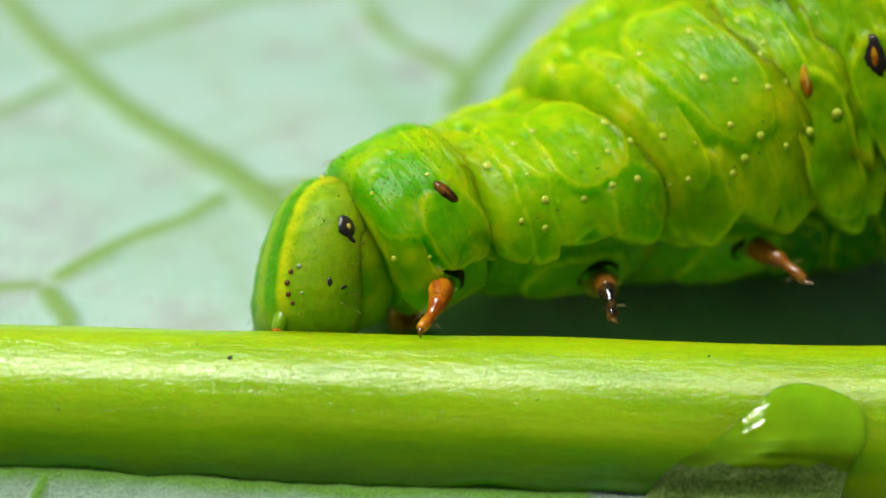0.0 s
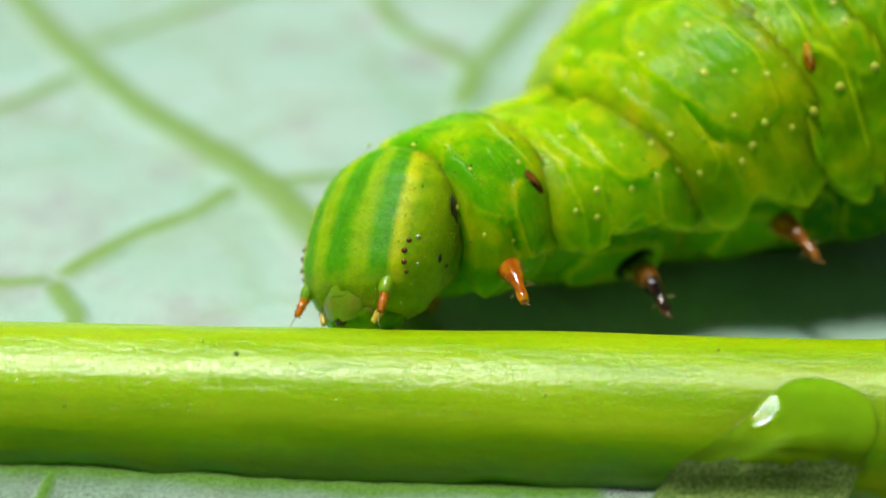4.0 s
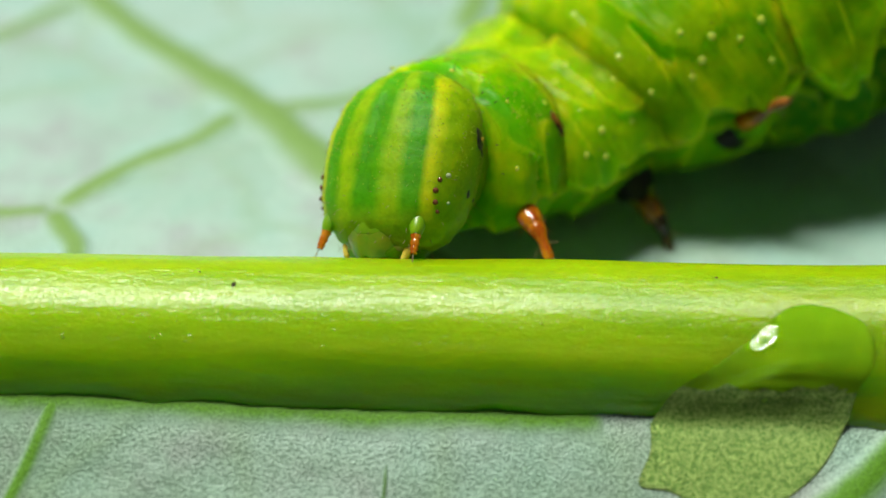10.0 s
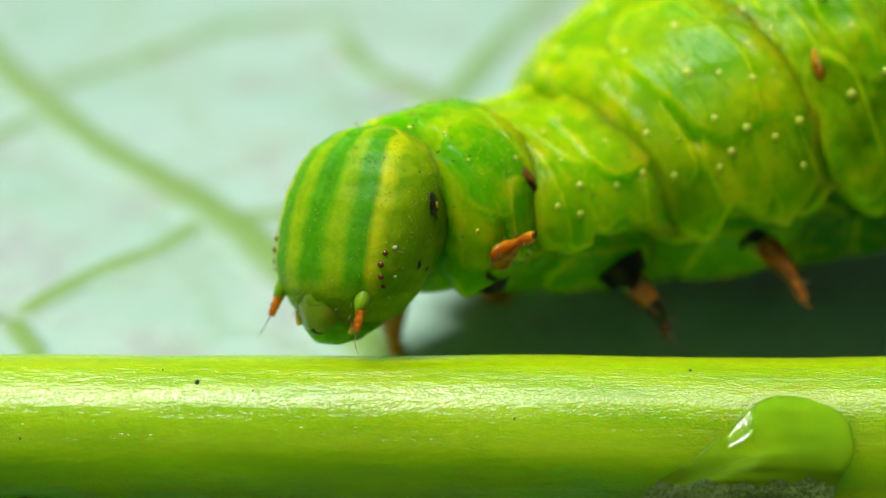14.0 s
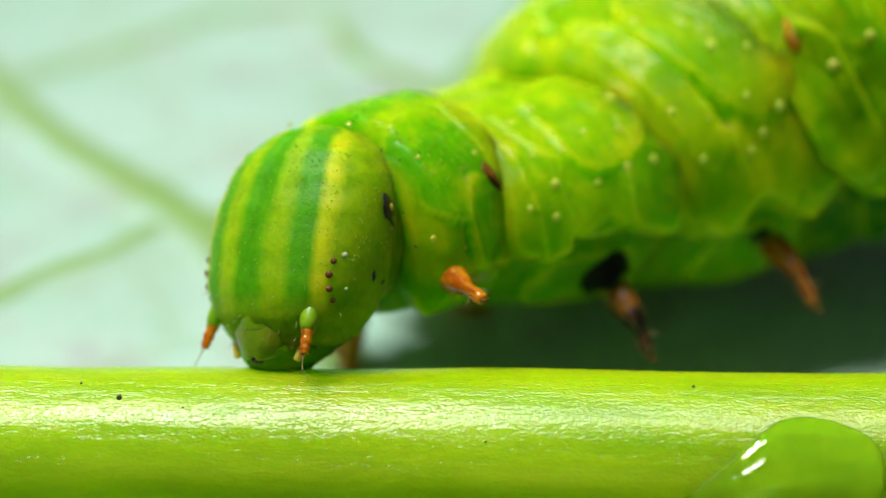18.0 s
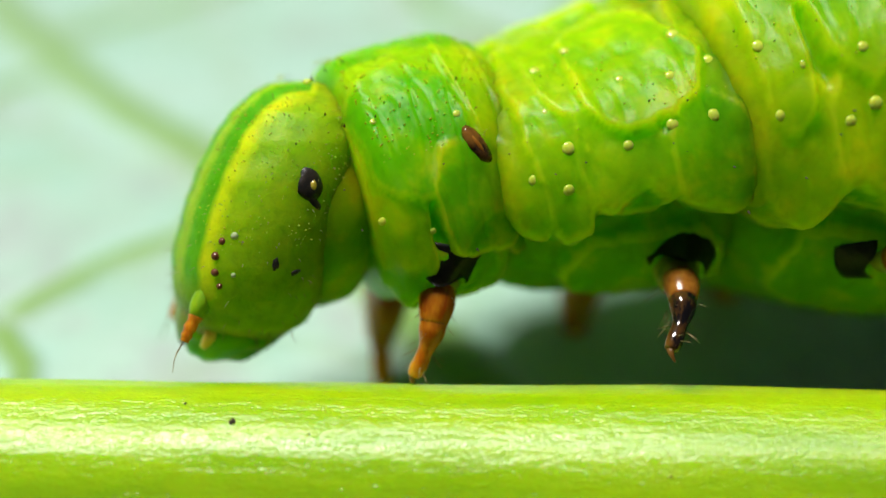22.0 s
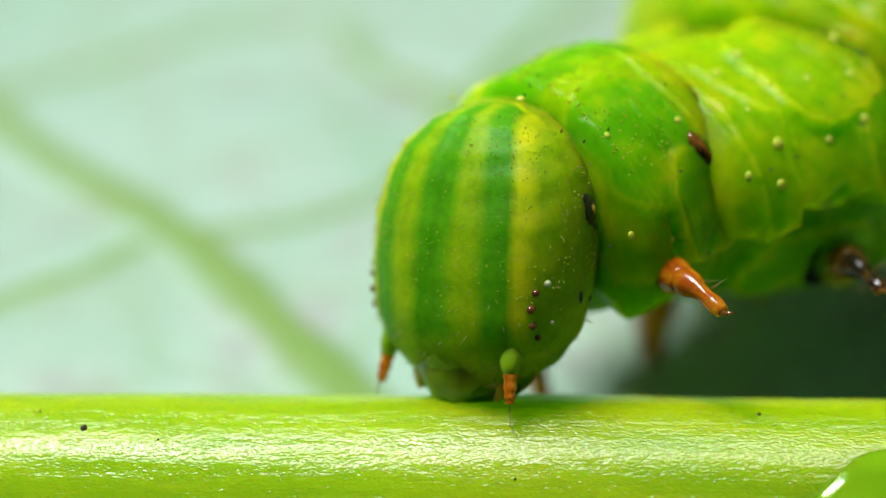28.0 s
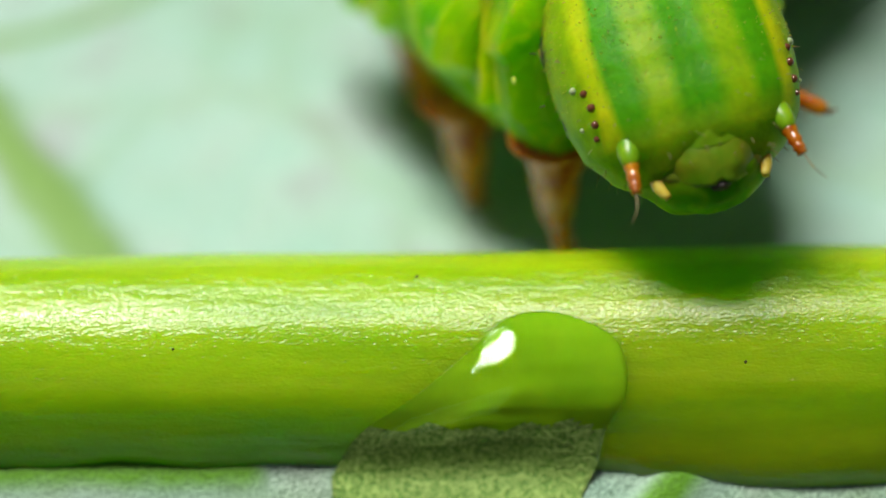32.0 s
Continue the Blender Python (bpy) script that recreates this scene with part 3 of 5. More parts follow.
# ---- the caterpillar ----
# seconds, head place (mm), head yaw, pitch and roll, then yaw and pitch of the segments from front to back
BODY = [
    (0, (-3.207, 2.085, 2.013), (-72.9, 1.1, -25.8), ((-67.0, 24.1), (-61.5, 10.0), (-58.7, 17.6), (-78.1, 19.5), (-100.5, 24.7))),
    (0.5, (-3.293, 2.078, 2.048), (-76.6, 6.7, -15.3), ((-67.5, 27.3), (-62.1, 6.5), (-60.8, 18.4), (-80.0, 16.8), (-101.5, 24.1))),
    (1, (-3.340, 1.995, 2.088), (-73.7, 3.9, -15.3), ((-66.3, 27.0), (-62.5, 4.5), (-63.4, 21.9), (-79.6, 16.7), (-102.3, 23.6))),
    (1.5, (-3.268, 1.970, 2.115), (-66.1, -1.2, -12.5), ((-62.0, 24.2), (-64.0, 9.5), (-65.2, 22.6), (-79.2, 17.0), (-102.2, 22.8))),
    (2, (-3.022, 2.049, 2.099), (-62.2, -8.1, -13.0), ((-56.2, 22.5), (-63.2, 12.6), (-64.8, 20.5), (-79.9, 19.5), (-102.1, 22.2))),
    (2.5, (-2.697, 1.973, 1.800), (-56.7, -1.9, -10.8), ((-51.6, 24.6), (-62.0, 10.1), (-64.9, 26.8), (-78.7, 19.1), (-100.1, 22.5))),
    (3, (-2.410, 1.997, 2.024), (-48.6, -8.7, -14.5), ((-47.7, 20.6), (-57.3, 10.6), (-62.9, 24.6), (-76.5, 20.0), (-98.2, 22.8))),
    (3.5, (-2.116, 2.156, 2.674), (-44.4, -16.1, -13.6), ((-48.2, 11.7), (-54.8, 8.3), (-61.8, 25.6), (-80.3, 20.2), (-95.4, 24.3))),
    (5.5, (-1.687, 2.098, 2.506), (-34.1, -16.6, -19.9), ((-50.0, 6.2), (-52.3, 9.5), (-57.3, 28.9), (-72.7, 25.7), (-82.4, 30.5))),
    (6, (-1.569, 2.206, 2.481), (-35.2, -13.1, -14.8), ((-48.4, 3.5), (-49.0, 10.9), (-52.2, 24.7), (-67.6, 26.7), (-79.0, 31.8))),
    (6.5, (-1.609, 2.128, 2.478), (-33.7, -13.1, -14.7), ((-45.5, 6.3), (-49.1, 12.4), (-60.0, 20.7), (-67.8, 22.4), (-78.9, 31.0))),
    (7, (-1.650, 2.220, 2.476), (-28.2, -20.9, -22.4), ((-40.6, 2.3), (-41.2, 16.5), (-56.8, 15.0), (-68.7, 21.5), (-78.8, 30.5))),
    (7.5, (-1.694, 2.044, 2.529), (-30.8, -16.5, -12.9), ((-45.1, 5.9), (-49.2, 13.1), (-67.9, 19.5), (-70.5, 22.5), (-78.9, 30.2))),
    (8, (-1.739, 2.072, 2.582), (-24.0, -24.7, -14.6), ((-45.7, 3.7), (-49.6, 13.6), (-72.6, 21.4), (-72.1, 24.1), (-78.9, 30.0))),
    (8.5, (-1.166, 1.951, 2.630), (-28.4, -13.1, -9.3), ((-47.0, 6.0), (-51.2, 11.8), (-73.6, 22.7), (-73.3, 25.6), (-79.0, 29.9))),
    (9, (-0.593, 1.865, 2.679), (-22.7, -11.7, -13.3), ((-44.0, 4.5), (-48.0, 11.9), (-70.4, 25.2), (-73.9, 27.1), (-79.0, 29.7))),
    (9.5, (-1.162, 1.943, 2.665), (-26.5, -15.0, -9.2), ((-34.5, -1.5), (-38.4, 13.9), (-58.6, 31.7), (-74.1, 27.7), (-78.8, 29.2))),
    (10, (-1.434, 1.823, 2.711), (-32.1, -12.0, -7.6), ((-34.6, -2.2), (-40.7, 17.8), (-66.5, 33.3), (-74.9, 25.1), (-78.8, 28.1))),
    (10.5, (-1.929, 1.691, 2.405), (-41.9, -11.7, -16.4), ((-42.1, 5.8), (-46.8, 21.1), (-66.0, 31.1), (-72.8, 9.6), (-83.8, 26.7))),
    (11, (-2.242, 1.629, 2.073), (-40.2, -10.9, -19.6), ((-42.9, 12.6), (-50.2, 21.0), (-67.6, 27.1), (-72.7, 5.2), (-89.1, 26.3))),
    (11.5, (-2.314, 1.787, 2.401), (-37.8, -19.1, -24.6), ((-45.3, 7.5), (-49.3, 23.1), (-65.3, 26.6), (-73.1, 6.0), (-89.2, 27.0))),
    (12, (-2.237, 1.911, 2.695), (-32.4, -20.1, -19.3), ((-45.2, 4.1), (-48.8, 21.9), (-64.9, 24.6), (-73.7, 9.5), (-89.5, 28.2))),
    (12.5, (-1.798, 1.621, 2.903), (-29.9, -17.2, -12.7), ((-36.7, 4.3), (-45.7, 15.5), (-60.6, 26.3), (-73.3, 9.6), (-92.4, 27.3))),
    (13, (-0.672, 1.315, 3.183), (-23.2, -11.1, -8.9), ((-27.5, 4.9), (-43.1, 4.2), (-55.8, 22.4), (-75.0, 11.4), (-95.3, 26.4))),
    (13.5, (-1.143, 1.133, 3.551), (-33.8, -5.4, -4.9), ((-36.4, 4.5), (-48.9, 5.1), (-60.8, 21.6), (-76.9, 18.9), (-93.1, 27.8))),
    (15.5, (-2.163, 0.844, 3.302), (-44.3, 2.0, 0.8), ((-51.7, 5.8), (-57.4, 8.3), (-72.2, 17.7), (-77.5, 26.4), (-82.5, 29.5))),
    (16, (-1.316, 0.736, 3.204), (-40.0, -2.1, -1.9), ((-46.0, 9.0), (-57.9, 6.1), (-72.8, 15.9), (-79.5, 29.3), (-80.1, 29.9))),
    (16.5, (-0.935, 0.677, 3.001), (-36.7, -3.0, 0.4), ((-43.4, 5.8), (-50.5, 3.2), (-58.7, 21.5), (-78.2, 29.3), (-79.9, 29.8))),
    (17, (-0.753, 0.664, 3.121), (-24.0, 0.9, -1.6), ((-35.9, 8.3), (-46.9, 1.6), (-47.3, 24.1), (-77.3, 29.3), (-79.7, 29.8))),
    (17.5, (-1.123, 0.794, 3.282), (-28.7, -9.0, -4.2), ((-37.4, 3.8), (-48.0, 6.3), (-49.3, 20.4), (-77.6, 29.1), (-79.7, 29.8))),
    (18, (-1.794, 0.864, 3.211), (-36.4, -4.9, -7.0), ((-43.2, 6.7), (-51.8, 8.8), (-51.5, 18.0), (-77.8, 29.1), (-79.8, 29.8))),
    (18.5, (-2.380, 1.107, 3.456), (-50.3, -14.7, -14.4), ((-51.5, 6.0), (-59.1, 12.4), (-61.6, 18.0), (-78.8, 29.3), (-79.9, 29.8))),
    (19, (-2.783, 1.050, 3.092), (-56.1, -9.5, -20.8), ((-54.9, 8.4), (-66.1, 16.1), (-72.2, 17.8), (-79.8, 29.4), (-80.0, 29.8))),
    (19.5, (-2.990, 1.363, 2.689), (-58.8, -5.8, -20.3), ((-55.0, 14.3), (-66.9, 17.4), (-75.5, 18.7), (-80.1, 29.6), (-80.1, 29.9))),
    (20, (-2.905, 1.792, 1.982), (-49.2, 2.2, -37.1), ((-51.4, 22.6), (-71.4, 18.5), (-76.7, 21.4), (-80.1, 29.7), (-80.1, 29.9))),
    (20.5, (-2.964, 1.632, 2.162), (-50.7, 7.5, -24.5), ((-60.3, 22.0), (-71.3, 14.0), (-74.3, 20.7), (-79.7, 29.4), (-80.0, 29.8))),
    (21, (-3.205, 1.291, 2.287), (-58.3, 7.8, -9.9), ((-64.7, 25.3), (-68.9, 9.7), (-75.0, 18.1), (-79.4, 28.7), (-80.0, 29.6))),
    (21.5, (-3.638, 1.345, 2.340), (-70.0, 12.5, 0.1), ((-65.9, 23.8), (-72.4, 11.5), (-75.6, 8.0), (-79.4, 27.7), (-79.9, 29.5))),
    (22, (-4.376, 1.667, 3.345), (-75.7, -2.4, -6.1), ((-70.2, 12.1), (-75.6, 13.2), (-77.2, 6.2), (-79.6, 27.3), (-79.9, 29.4))),
    (22.5, (-4.522, 1.873, 2.719), (-79.1, 9.5, -3.7), ((-74.7, 19.7), (-82.7, 10.3), (-78.5, 6.3), (-79.7, 27.3), (-79.9, 29.3))),
    (23, (-4.817, 2.059, 2.953), (-81.6, 4.7, -7.9), ((-82.1, 22.0), (-88.9, 4.6), (-80.1, 6.5), (-79.8, 27.4), (-79.9, 29.4))),
    (23.5, (-4.624, 1.451, 2.985), (-75.9, -0.6, -8.0), ((-74.0, 22.0), (-86.3, 11.1), (-79.2, 7.2), (-79.7, 27.8), (-79.9, 29.5))),
    (24, (-4.281, 0.920, 3.109), (-70.9, -6.8, -4.8), ((-66.8, 16.0), (-84.6, 15.5), (-77.7, 15.6), (-79.4, 28.8), (-79.8, 29.6))),
    (24.5, (-3.568, 1.065, 3.304), (-60.6, -4.0, -0.3), ((-63.3, 16.1), (-77.8, 15.5), (-77.0, 14.4), (-79.1, 29.5), (-79.5, 29.7))),
    (25, (-3.111, 0.857, 3.697), (-54.5, -17.2, -9.5), ((-61.6, 6.9), (-71.6, 12.3), (-76.2, 11.2), (-78.4, 29.8), (-79.1, 29.7))),
    (25.5, (-2.189, 1.114, 2.695), (-52.2, 3.4, 0.2), ((-63.0, 16.5), (-68.8, 16.5), (-74.6, 13.3), (-77.1, 29.8), (-78.0, 29.4))),
    (27.5, (-0.600, 0.628, 3.526), (-48.6, 1.3, -0.5), ((-57.1, 13.0), (-62.9, 11.1), (-62.3, 20.0), (-65.9, 28.3), (-69.5, 26.1))),
    (28, (0.787, 0.273, 3.256), (-36.6, 11.6, -0.6), ((-51.5, 15.7), (-54.8, 11.9), (-48.1, 23.9), (-53.8, 26.4), (-61.5, 22.2))),
    (28.5, (4.250, -0.462, 3.380), (-16.1, 5.2, -1.4), ((-28.0, 12.5), (-25.4, 15.1), (-16.0, 25.6), (-37.0, 34.2), (-55.6, 26.0))),
    (29, (5.258, -0.582, 3.236), (-8.2, -3.4, -1.4), ((-17.7, 10.1), (-8.9, 29.1), (2.0, 24.6), (-33.2, 44.0), (-58.1, 34.0))),
    (29.5, (5.035, -1.285, 3.437), (1.9, -5.8, 1.5), ((-27.0, 20.0), (-8.7, 25.5), (-23.7, 36.0), (-34.9, 44.0), (-58.3, 34.0))),
    (30, (4.276, -0.896, 3.556), (-20.7, 11.1, 5.5), ((-32.1, 11.8), (-24.8, 8.5), (-24.8, 36.0), (-35.0, 44.0), (-58.3, 34.0))),
    (30.5, (3.553, -0.763, 3.537), (-28.3, 15.3, 6.9), ((-34.0, 13.5), (-31.0, 10.0), (-25.2, 36.0), (-35.0, 44.0), (-58.3, 34.0))),
    (31, (3.880, -1.077, 3.440), (-23.8, 21.5, 8.2), ((-36.0, 15.1), (-37.1, 11.4), (-25.6, 36.0), (-35.0, 44.0), (-58.3, 34.0))),
    (31.5, (5.943, -0.706, 3.171), (9.0, -23.1, 1.3), ((-23.9, 12.9), (-23.7, 13.4), (-16.6, 30.4), (-30.1, 34.9), (-51.0, 26.2))),
    (32, (8.034, -0.064, 4.165), (3.7, -22.6, -11.3), ((14.0, 5.0), (14.0, 13.0), (3.0, 25.0), (-20.0, 30.0), (-38.0, 22.0))),
]
# seconds and the way in which each walking leg on the near side points
LEG_1 = [
    (0, (-0.20, -0.90, -0.39)),
    (1, (-0.16, -0.88, -0.45)),
    (2, (0.11, -0.93, -0.35)),
    (3, (0.12, -0.99, -0.04)),
    (6, (0.28, -0.87, -0.40)),
    (10, (0.37, -0.79, -0.49)),
    (11, (0.26, -0.96, -0.10)),
    (12, (0.39, -0.77, -0.50)),
    (13, (0.43, -0.79, 0.44)),
    (16, (0.27, -0.78, 0.57)),
    (17, (0.25, -0.58, -0.77)),
    (18, (0.27, -0.96, -0.02)),
    (19, (0.16, -0.76, -0.64)),
    (20, (0.20, -0.85, -0.49)),
    (21, (-0.03, -1.00, -0.02)),
    (22, (-0.19, -0.31, -0.93)),
    (23, (-0.35, -0.53, -0.78)),
    (24, (-0.07, -0.84, -0.53)),
    (25, (0.03, -0.62, -0.78)),
    (28, (0.38, -0.91, -0.16)),
    (29, (0.80, -0.33, -0.50)),
    (29.5, (0.60, -0.50, -0.62)),
    (30, (0.78, -0.30, -0.55)),
    (31, (0.71, -0.70, -0.10)),
]
LEG_2 = [
    (0, (0.09, -0.97, -0.20)),
    (1, (0.13, -0.97, -0.19)),
    (2, (0.22, -0.93, -0.29)),
    (3, (0.25, -0.92, -0.29)),
    (6, (0.37, -0.83, -0.41)),
    (10, (0.52, -0.33, -0.79)),
    (11, (0.39, -0.79, -0.48)),
    (12, (0.31, -0.57, -0.76)),
    (13, (0.54, -0.31, -0.78)),
    (16, (0.62, -0.36, -0.70)),
    (17, (0.16, -0.84, -0.52)),
    (18, (0.44, -0.59, -0.68)),
    (19, (0.33, -0.75, -0.57)),
    (20, (0.38, -0.62, -0.69)),
    (21, (0.14, -0.78, -0.60)),
    (22, (-0.09, -0.86, -0.50)),
    (23, (-0.24, -0.89, -0.39)),
    (24, (-0.14, -0.91, -0.38)),
    (25, (0.10, -0.86, -0.50)),
    (28, (0.13, -0.99, -0.06)),
    (29, (0.89, -0.30, -0.34)),
    (29.5, (0.77, -0.30, -0.56)),
    (30, (0.78, -0.45, -0.43)),
    (31, (0.73, -0.62, -0.30)),
]
LEG_3 = [
    (0, (0.51, -0.83, -0.22)),
    (1, (0.45, -0.87, -0.22)),
    (2, (0.45, -0.85, -0.27)),
    (3, (0.39, -0.86, -0.32)),
    (6, (0.37, -0.89, -0.25)),
    (10, (0.42, -0.80, 0.44)),
    (11, (0.43, -0.83, 0.37)),
    (12, (0.55, -0.83, 0.13)),
    (13, (0.58, -0.34, -0.74)),
    (16, (0.13, -0.94, -0.31)),
    (17, (0.31, -0.74, -0.60)),
    (18, (0.47, -0.63, -0.61)),
    (19, (0.31, -0.87, -0.38)),
    (29, (0.84, -0.31, 0.45)),
]
HALF = (1.03, 1.70, 1.43, 1.41, 1.43, 1.65, 1.65, 1.65)
NECK = Vector((0, 0.945, 0.17))
caterpillar = tagged(new("caterpillar"), "bright green caterpillar with a striped head and orange-brown legs", "caterpillar")


def turn(yaw, pitch, roll=0.0):
    return Matrix.Rotation(radians(yaw), 3, "Z") @ Matrix.Rotation(radians(pitch), 3, "X") @ Matrix.Rotation(radians(roll), 3, "Y")


def placed(r, p):
    m = r.to_4x4()
    m.translation = Vector(p)
    return m


def squeeze(t):
    """How far the rings are drawn together: the front body shortens as the head swings round."""
    return 1 - 0.42 * step(27.6, 29.0, t) + 0.22 * step(31.2, 32.0, t)


def chain(row):
    """The poses, in mm, of the head and of the segments behind it."""
    t, at, (yaw, pitch, roll), bends = row
    r = turn(yaw, pitch, roll)
    poses = [placed(r, at)]
    j = Vector(at) + r @ NECK
    bends = list(bends)
    y, p = bends[-1]
    tight = squeeze(t)
    bends += [(y + 10, p - 42), (y + 22, p - 62), (y + 30, p - 58)] if y > -50 else [(y - 12, p - 34), (y - 16, p - 62), (y - 12, p - 80)]
    for k, (y, p) in enumerate(bends):
        r = turn(y, p, max(-25, min(25, roll)) * 0.5 if k == 0 else 0)
        c = j + r @ Vector((0, HALF[k] * tight, 0))
        poses.append(placed(r, c))
        j = c + r @ Vector((0, HALF[min(k + 1, len(HALF) - 1)] * tight, 0))
    return poses


# -- head --
PROFILE = [(1.99, 0.05, 0.61, 1.02), (1.94, 0.42, 0.33, 1.30), (1.80, 0.80, 0.11, 1.48), (1.54, 1.19, -0.17, 1.62), (1.17, 1.44, -0.40, 1.67), (0.65, 1.58, -0.65, 1.62), (0.10, 1.61, -0.83, 1.53), (-0.47, 1.57, -0.96, 1.35), (-0.93, 1.45, -0.95, 1.16), (-1.33, 1.16, -0.80, 0.93), (-1.58, 0.79, -0.62, 0.61), (-1.69, 0.30, -0.40, 0.15)]


def head_profile(z):
    p = PROFILE
    for a, b in zip(p, p[1:]):
        if b[0] <= z <= a[0]:
            s = (a[0] - z) / (a[0] - b[0])
            s = s * s * (3 - 2 * s) * 0.35 + s * 0.65
            return [a[i] + (b[i] - a[i]) * s for i in (1, 2, 3)]
    return list(p[0][1:]) if z > p[0][0] else list(p[-1][1:])


def head_point(z, a):
    """a: 0 at the face's middle, positive to its left side, pi at the back."""
    w, f, b = head_profile(z)
    cy = f + (b - f) * 0.52
    c, s = math.cos(a), math.sin(a)
    e = 0.86
    x = w * math.copysign(abs(s) ** e, s)
    y = cy + (-(cy - f) * abs(c) ** e if c > 0 else (b - cy) * abs(c) ** e)
    groove = -0.05 * math.exp(-(x / 0.10) ** 2) * step(-1.1, -0.4, z) * (1 if c > 0 else 0)
    return Vector((x, y - groove, z))


bm = bmesh.new()
uvl = bm.loops.layers.uv.new("stripes")
NA, NZ = 96, 72
zs = [1.99 - 3.68 * (0.5 - 0.5 * math.cos(math.pi * i / (NZ - 1))) for i in range(NZ)]
rows, tags = [], {}
for z in zs:
    rows.append([head_point(z, 2 * math.pi * k / NA - math.pi) for k in range(NA)])
vs = grid_mesh(bm, rows, True, True)
for z, r in zip(zs, vs):
    for k, v in enumerate(r):
        a = 2 * math.pi * k / NA - math.pi
        # the stripes run nearly side by side and draw together only a little at the crown
        wide = head_profile(z)[0]
        span = 0.72 * wide + 0.28 * 1.61
        flank = math.asin(min(1.0, wide / span) ** (1 / 0.86))
        if abs(a) < math.pi / 2:
            turned = math.asin(min(1.0, abs(math.sin(a)) * (wide / span) ** (1 / 0.86)))
        else:
            turned = flank + (abs(a) / (math.pi / 2) - 1) * (math.pi - flank)
        tags[v] = (turned / math.pi * 1.35, (z + 1.69) / 3.68)
        v.co += v.co.normalized() * (0.016 * noise.noise(v.co * 4.0) + 0.008 * noise.noise(v.co * 11))
for f in bm.faces:
    for lp in f.loops:
        lp[uvl].uv = tags[lp.vert]
head = part("head", bm, HEAD, caterpillar, "green head capsule with pale yellow stripes")


def on_head(z, a):
    """Axes on the head's surface: z points out of it."""
    p = head_point(z, a)
    du, dz = head_point(z, a + 0.02) - p, head_point(z + 0.03, a) - p
    n = du.cross(dz).normalized()
    if n.dot(p - Vector((0, 0.2, 0))) < 0:
        n = -n
    x = du.normalized()
    m = Matrix((x, n.cross(x), n)).transposed()
    return placed(m, p)


def head_find(place):
    """The height and angle on the head nearest to a place."""
    best = min(((head_point(z, a) - Vector(place)).length, z, a) for z in [i * 0.06 - 1.8 for i in range(63)] for a in [k * 0.06 - 3.1 for k in range(104)])
    return best[1], best[2]


def blot(name, sub, shape, mat, label, wob=0.25, parent=None):
    """A thin uneven patch that lies on the surface."""
    bm = bmesh.new()
    rows = []
    for j in range(1, 7):
        s = j / 6
        rows.append([Vector((math.cos(a) * s, math.sin(a) * s, 0.9 * (1 - s ** 3) - 0.5)) * (1 + wob * s * noise.noise(Vector((math.cos(a) * 1.3, math.sin(a) * 1.3, sub)))) for a in [2 * math.pi * k / 26 for k in range(26)]])
    vs = grid_mesh(bm, rows, True)
    c = bm.verts.new((0, 0, 0.4))
    for k in range(26):
        bm.faces.new((vs[0][k], vs[0][(k + 1) % 26], c))
    bm.faces.new(vs[-1])
    for v in bm.verts:
        v.co = Vector((v.co.x * shape[0], v.co.y * shape[1], v.co.z * shape[2]))
    return part(name, bm, mat, parent or head, label)


for side in (1, -1):
    z, a = head_find((1.49, 0.72, 0.66))
    a *= side
    put(blot("eye_spot", 1.0, (0.19, 0.24, 0.06), BLACK, "black comma-shaped spot"), on_head(z, a))
    put(blot("eye_spot_tail", 2.0, (0.07, 0.17, 0.05), BLACK, "narrow black tail of the spot"), on_head(z - 0.26, a + side * 0.10) @ Matrix.Rotation(side * 0.75, 4, "Z"))
    put(blot("eye_spot_core", 3.0, (0.075, 0.11, 0.115), AMBER, "pale amber fleck"), on_head(z - 0.03, a + side * 0.03))
    z2, a2 = head_find((1.51, 0.29, -0.41))
    put(blot("cheek_spot", 4.0, (0.055, 0.12, 0.04), BLACK, "small black spot", 0.5), on_head(z2, a2 * side))
    put(blot("cheek_spot", 5.0, (0.10, 0.045, 0.04), BLACK, "small black spot", 0.5), on_head(z2 - 0.12, (a2 + 0.22) * side) @ Matrix.Rotation(side * 0.5, 4, "Z"))
    z3, a3 = head_find((1.34, -0.19, -0.08))
    for dz, da, r, mat, label in ((0, 0, 0.055, GLASSY, "bright glassy simple eye"), (-0.08, -0.13, 0.055, RED_EYE, "red-brown simple eye"), (-0.28, -0.16, 0.062, RED_EYE, "red-brown simple eye"), (-0.50, -0.13, 0.058, RED_EYE, "red-brown simple eye"), (-0.52, 0.10, 0.036, GLASSY, "bright glassy simple eye"), (-0.68, -0.05, 0.045, RED_EYE, "red-brown simple eye")):
        bm = ball(bmesh.new(), r, 2)
        ocellus = put(part("ocellus", bm, mat, head, label), on_head(z3 + dz, (a3 + da) * side))
        if side == 1 and mat is GLASSY:
            # the lens is kept sharp on the eyes of the near side
            cam.data.dof.focus_object = ocellus

# mouth parts
FACE_AT = Matrix.Translation((0, 0.36, -0.02))


def face_part(name, bm, mat, label=""):
    return put(part(name, bm, mat, head, label), FACE_AT)


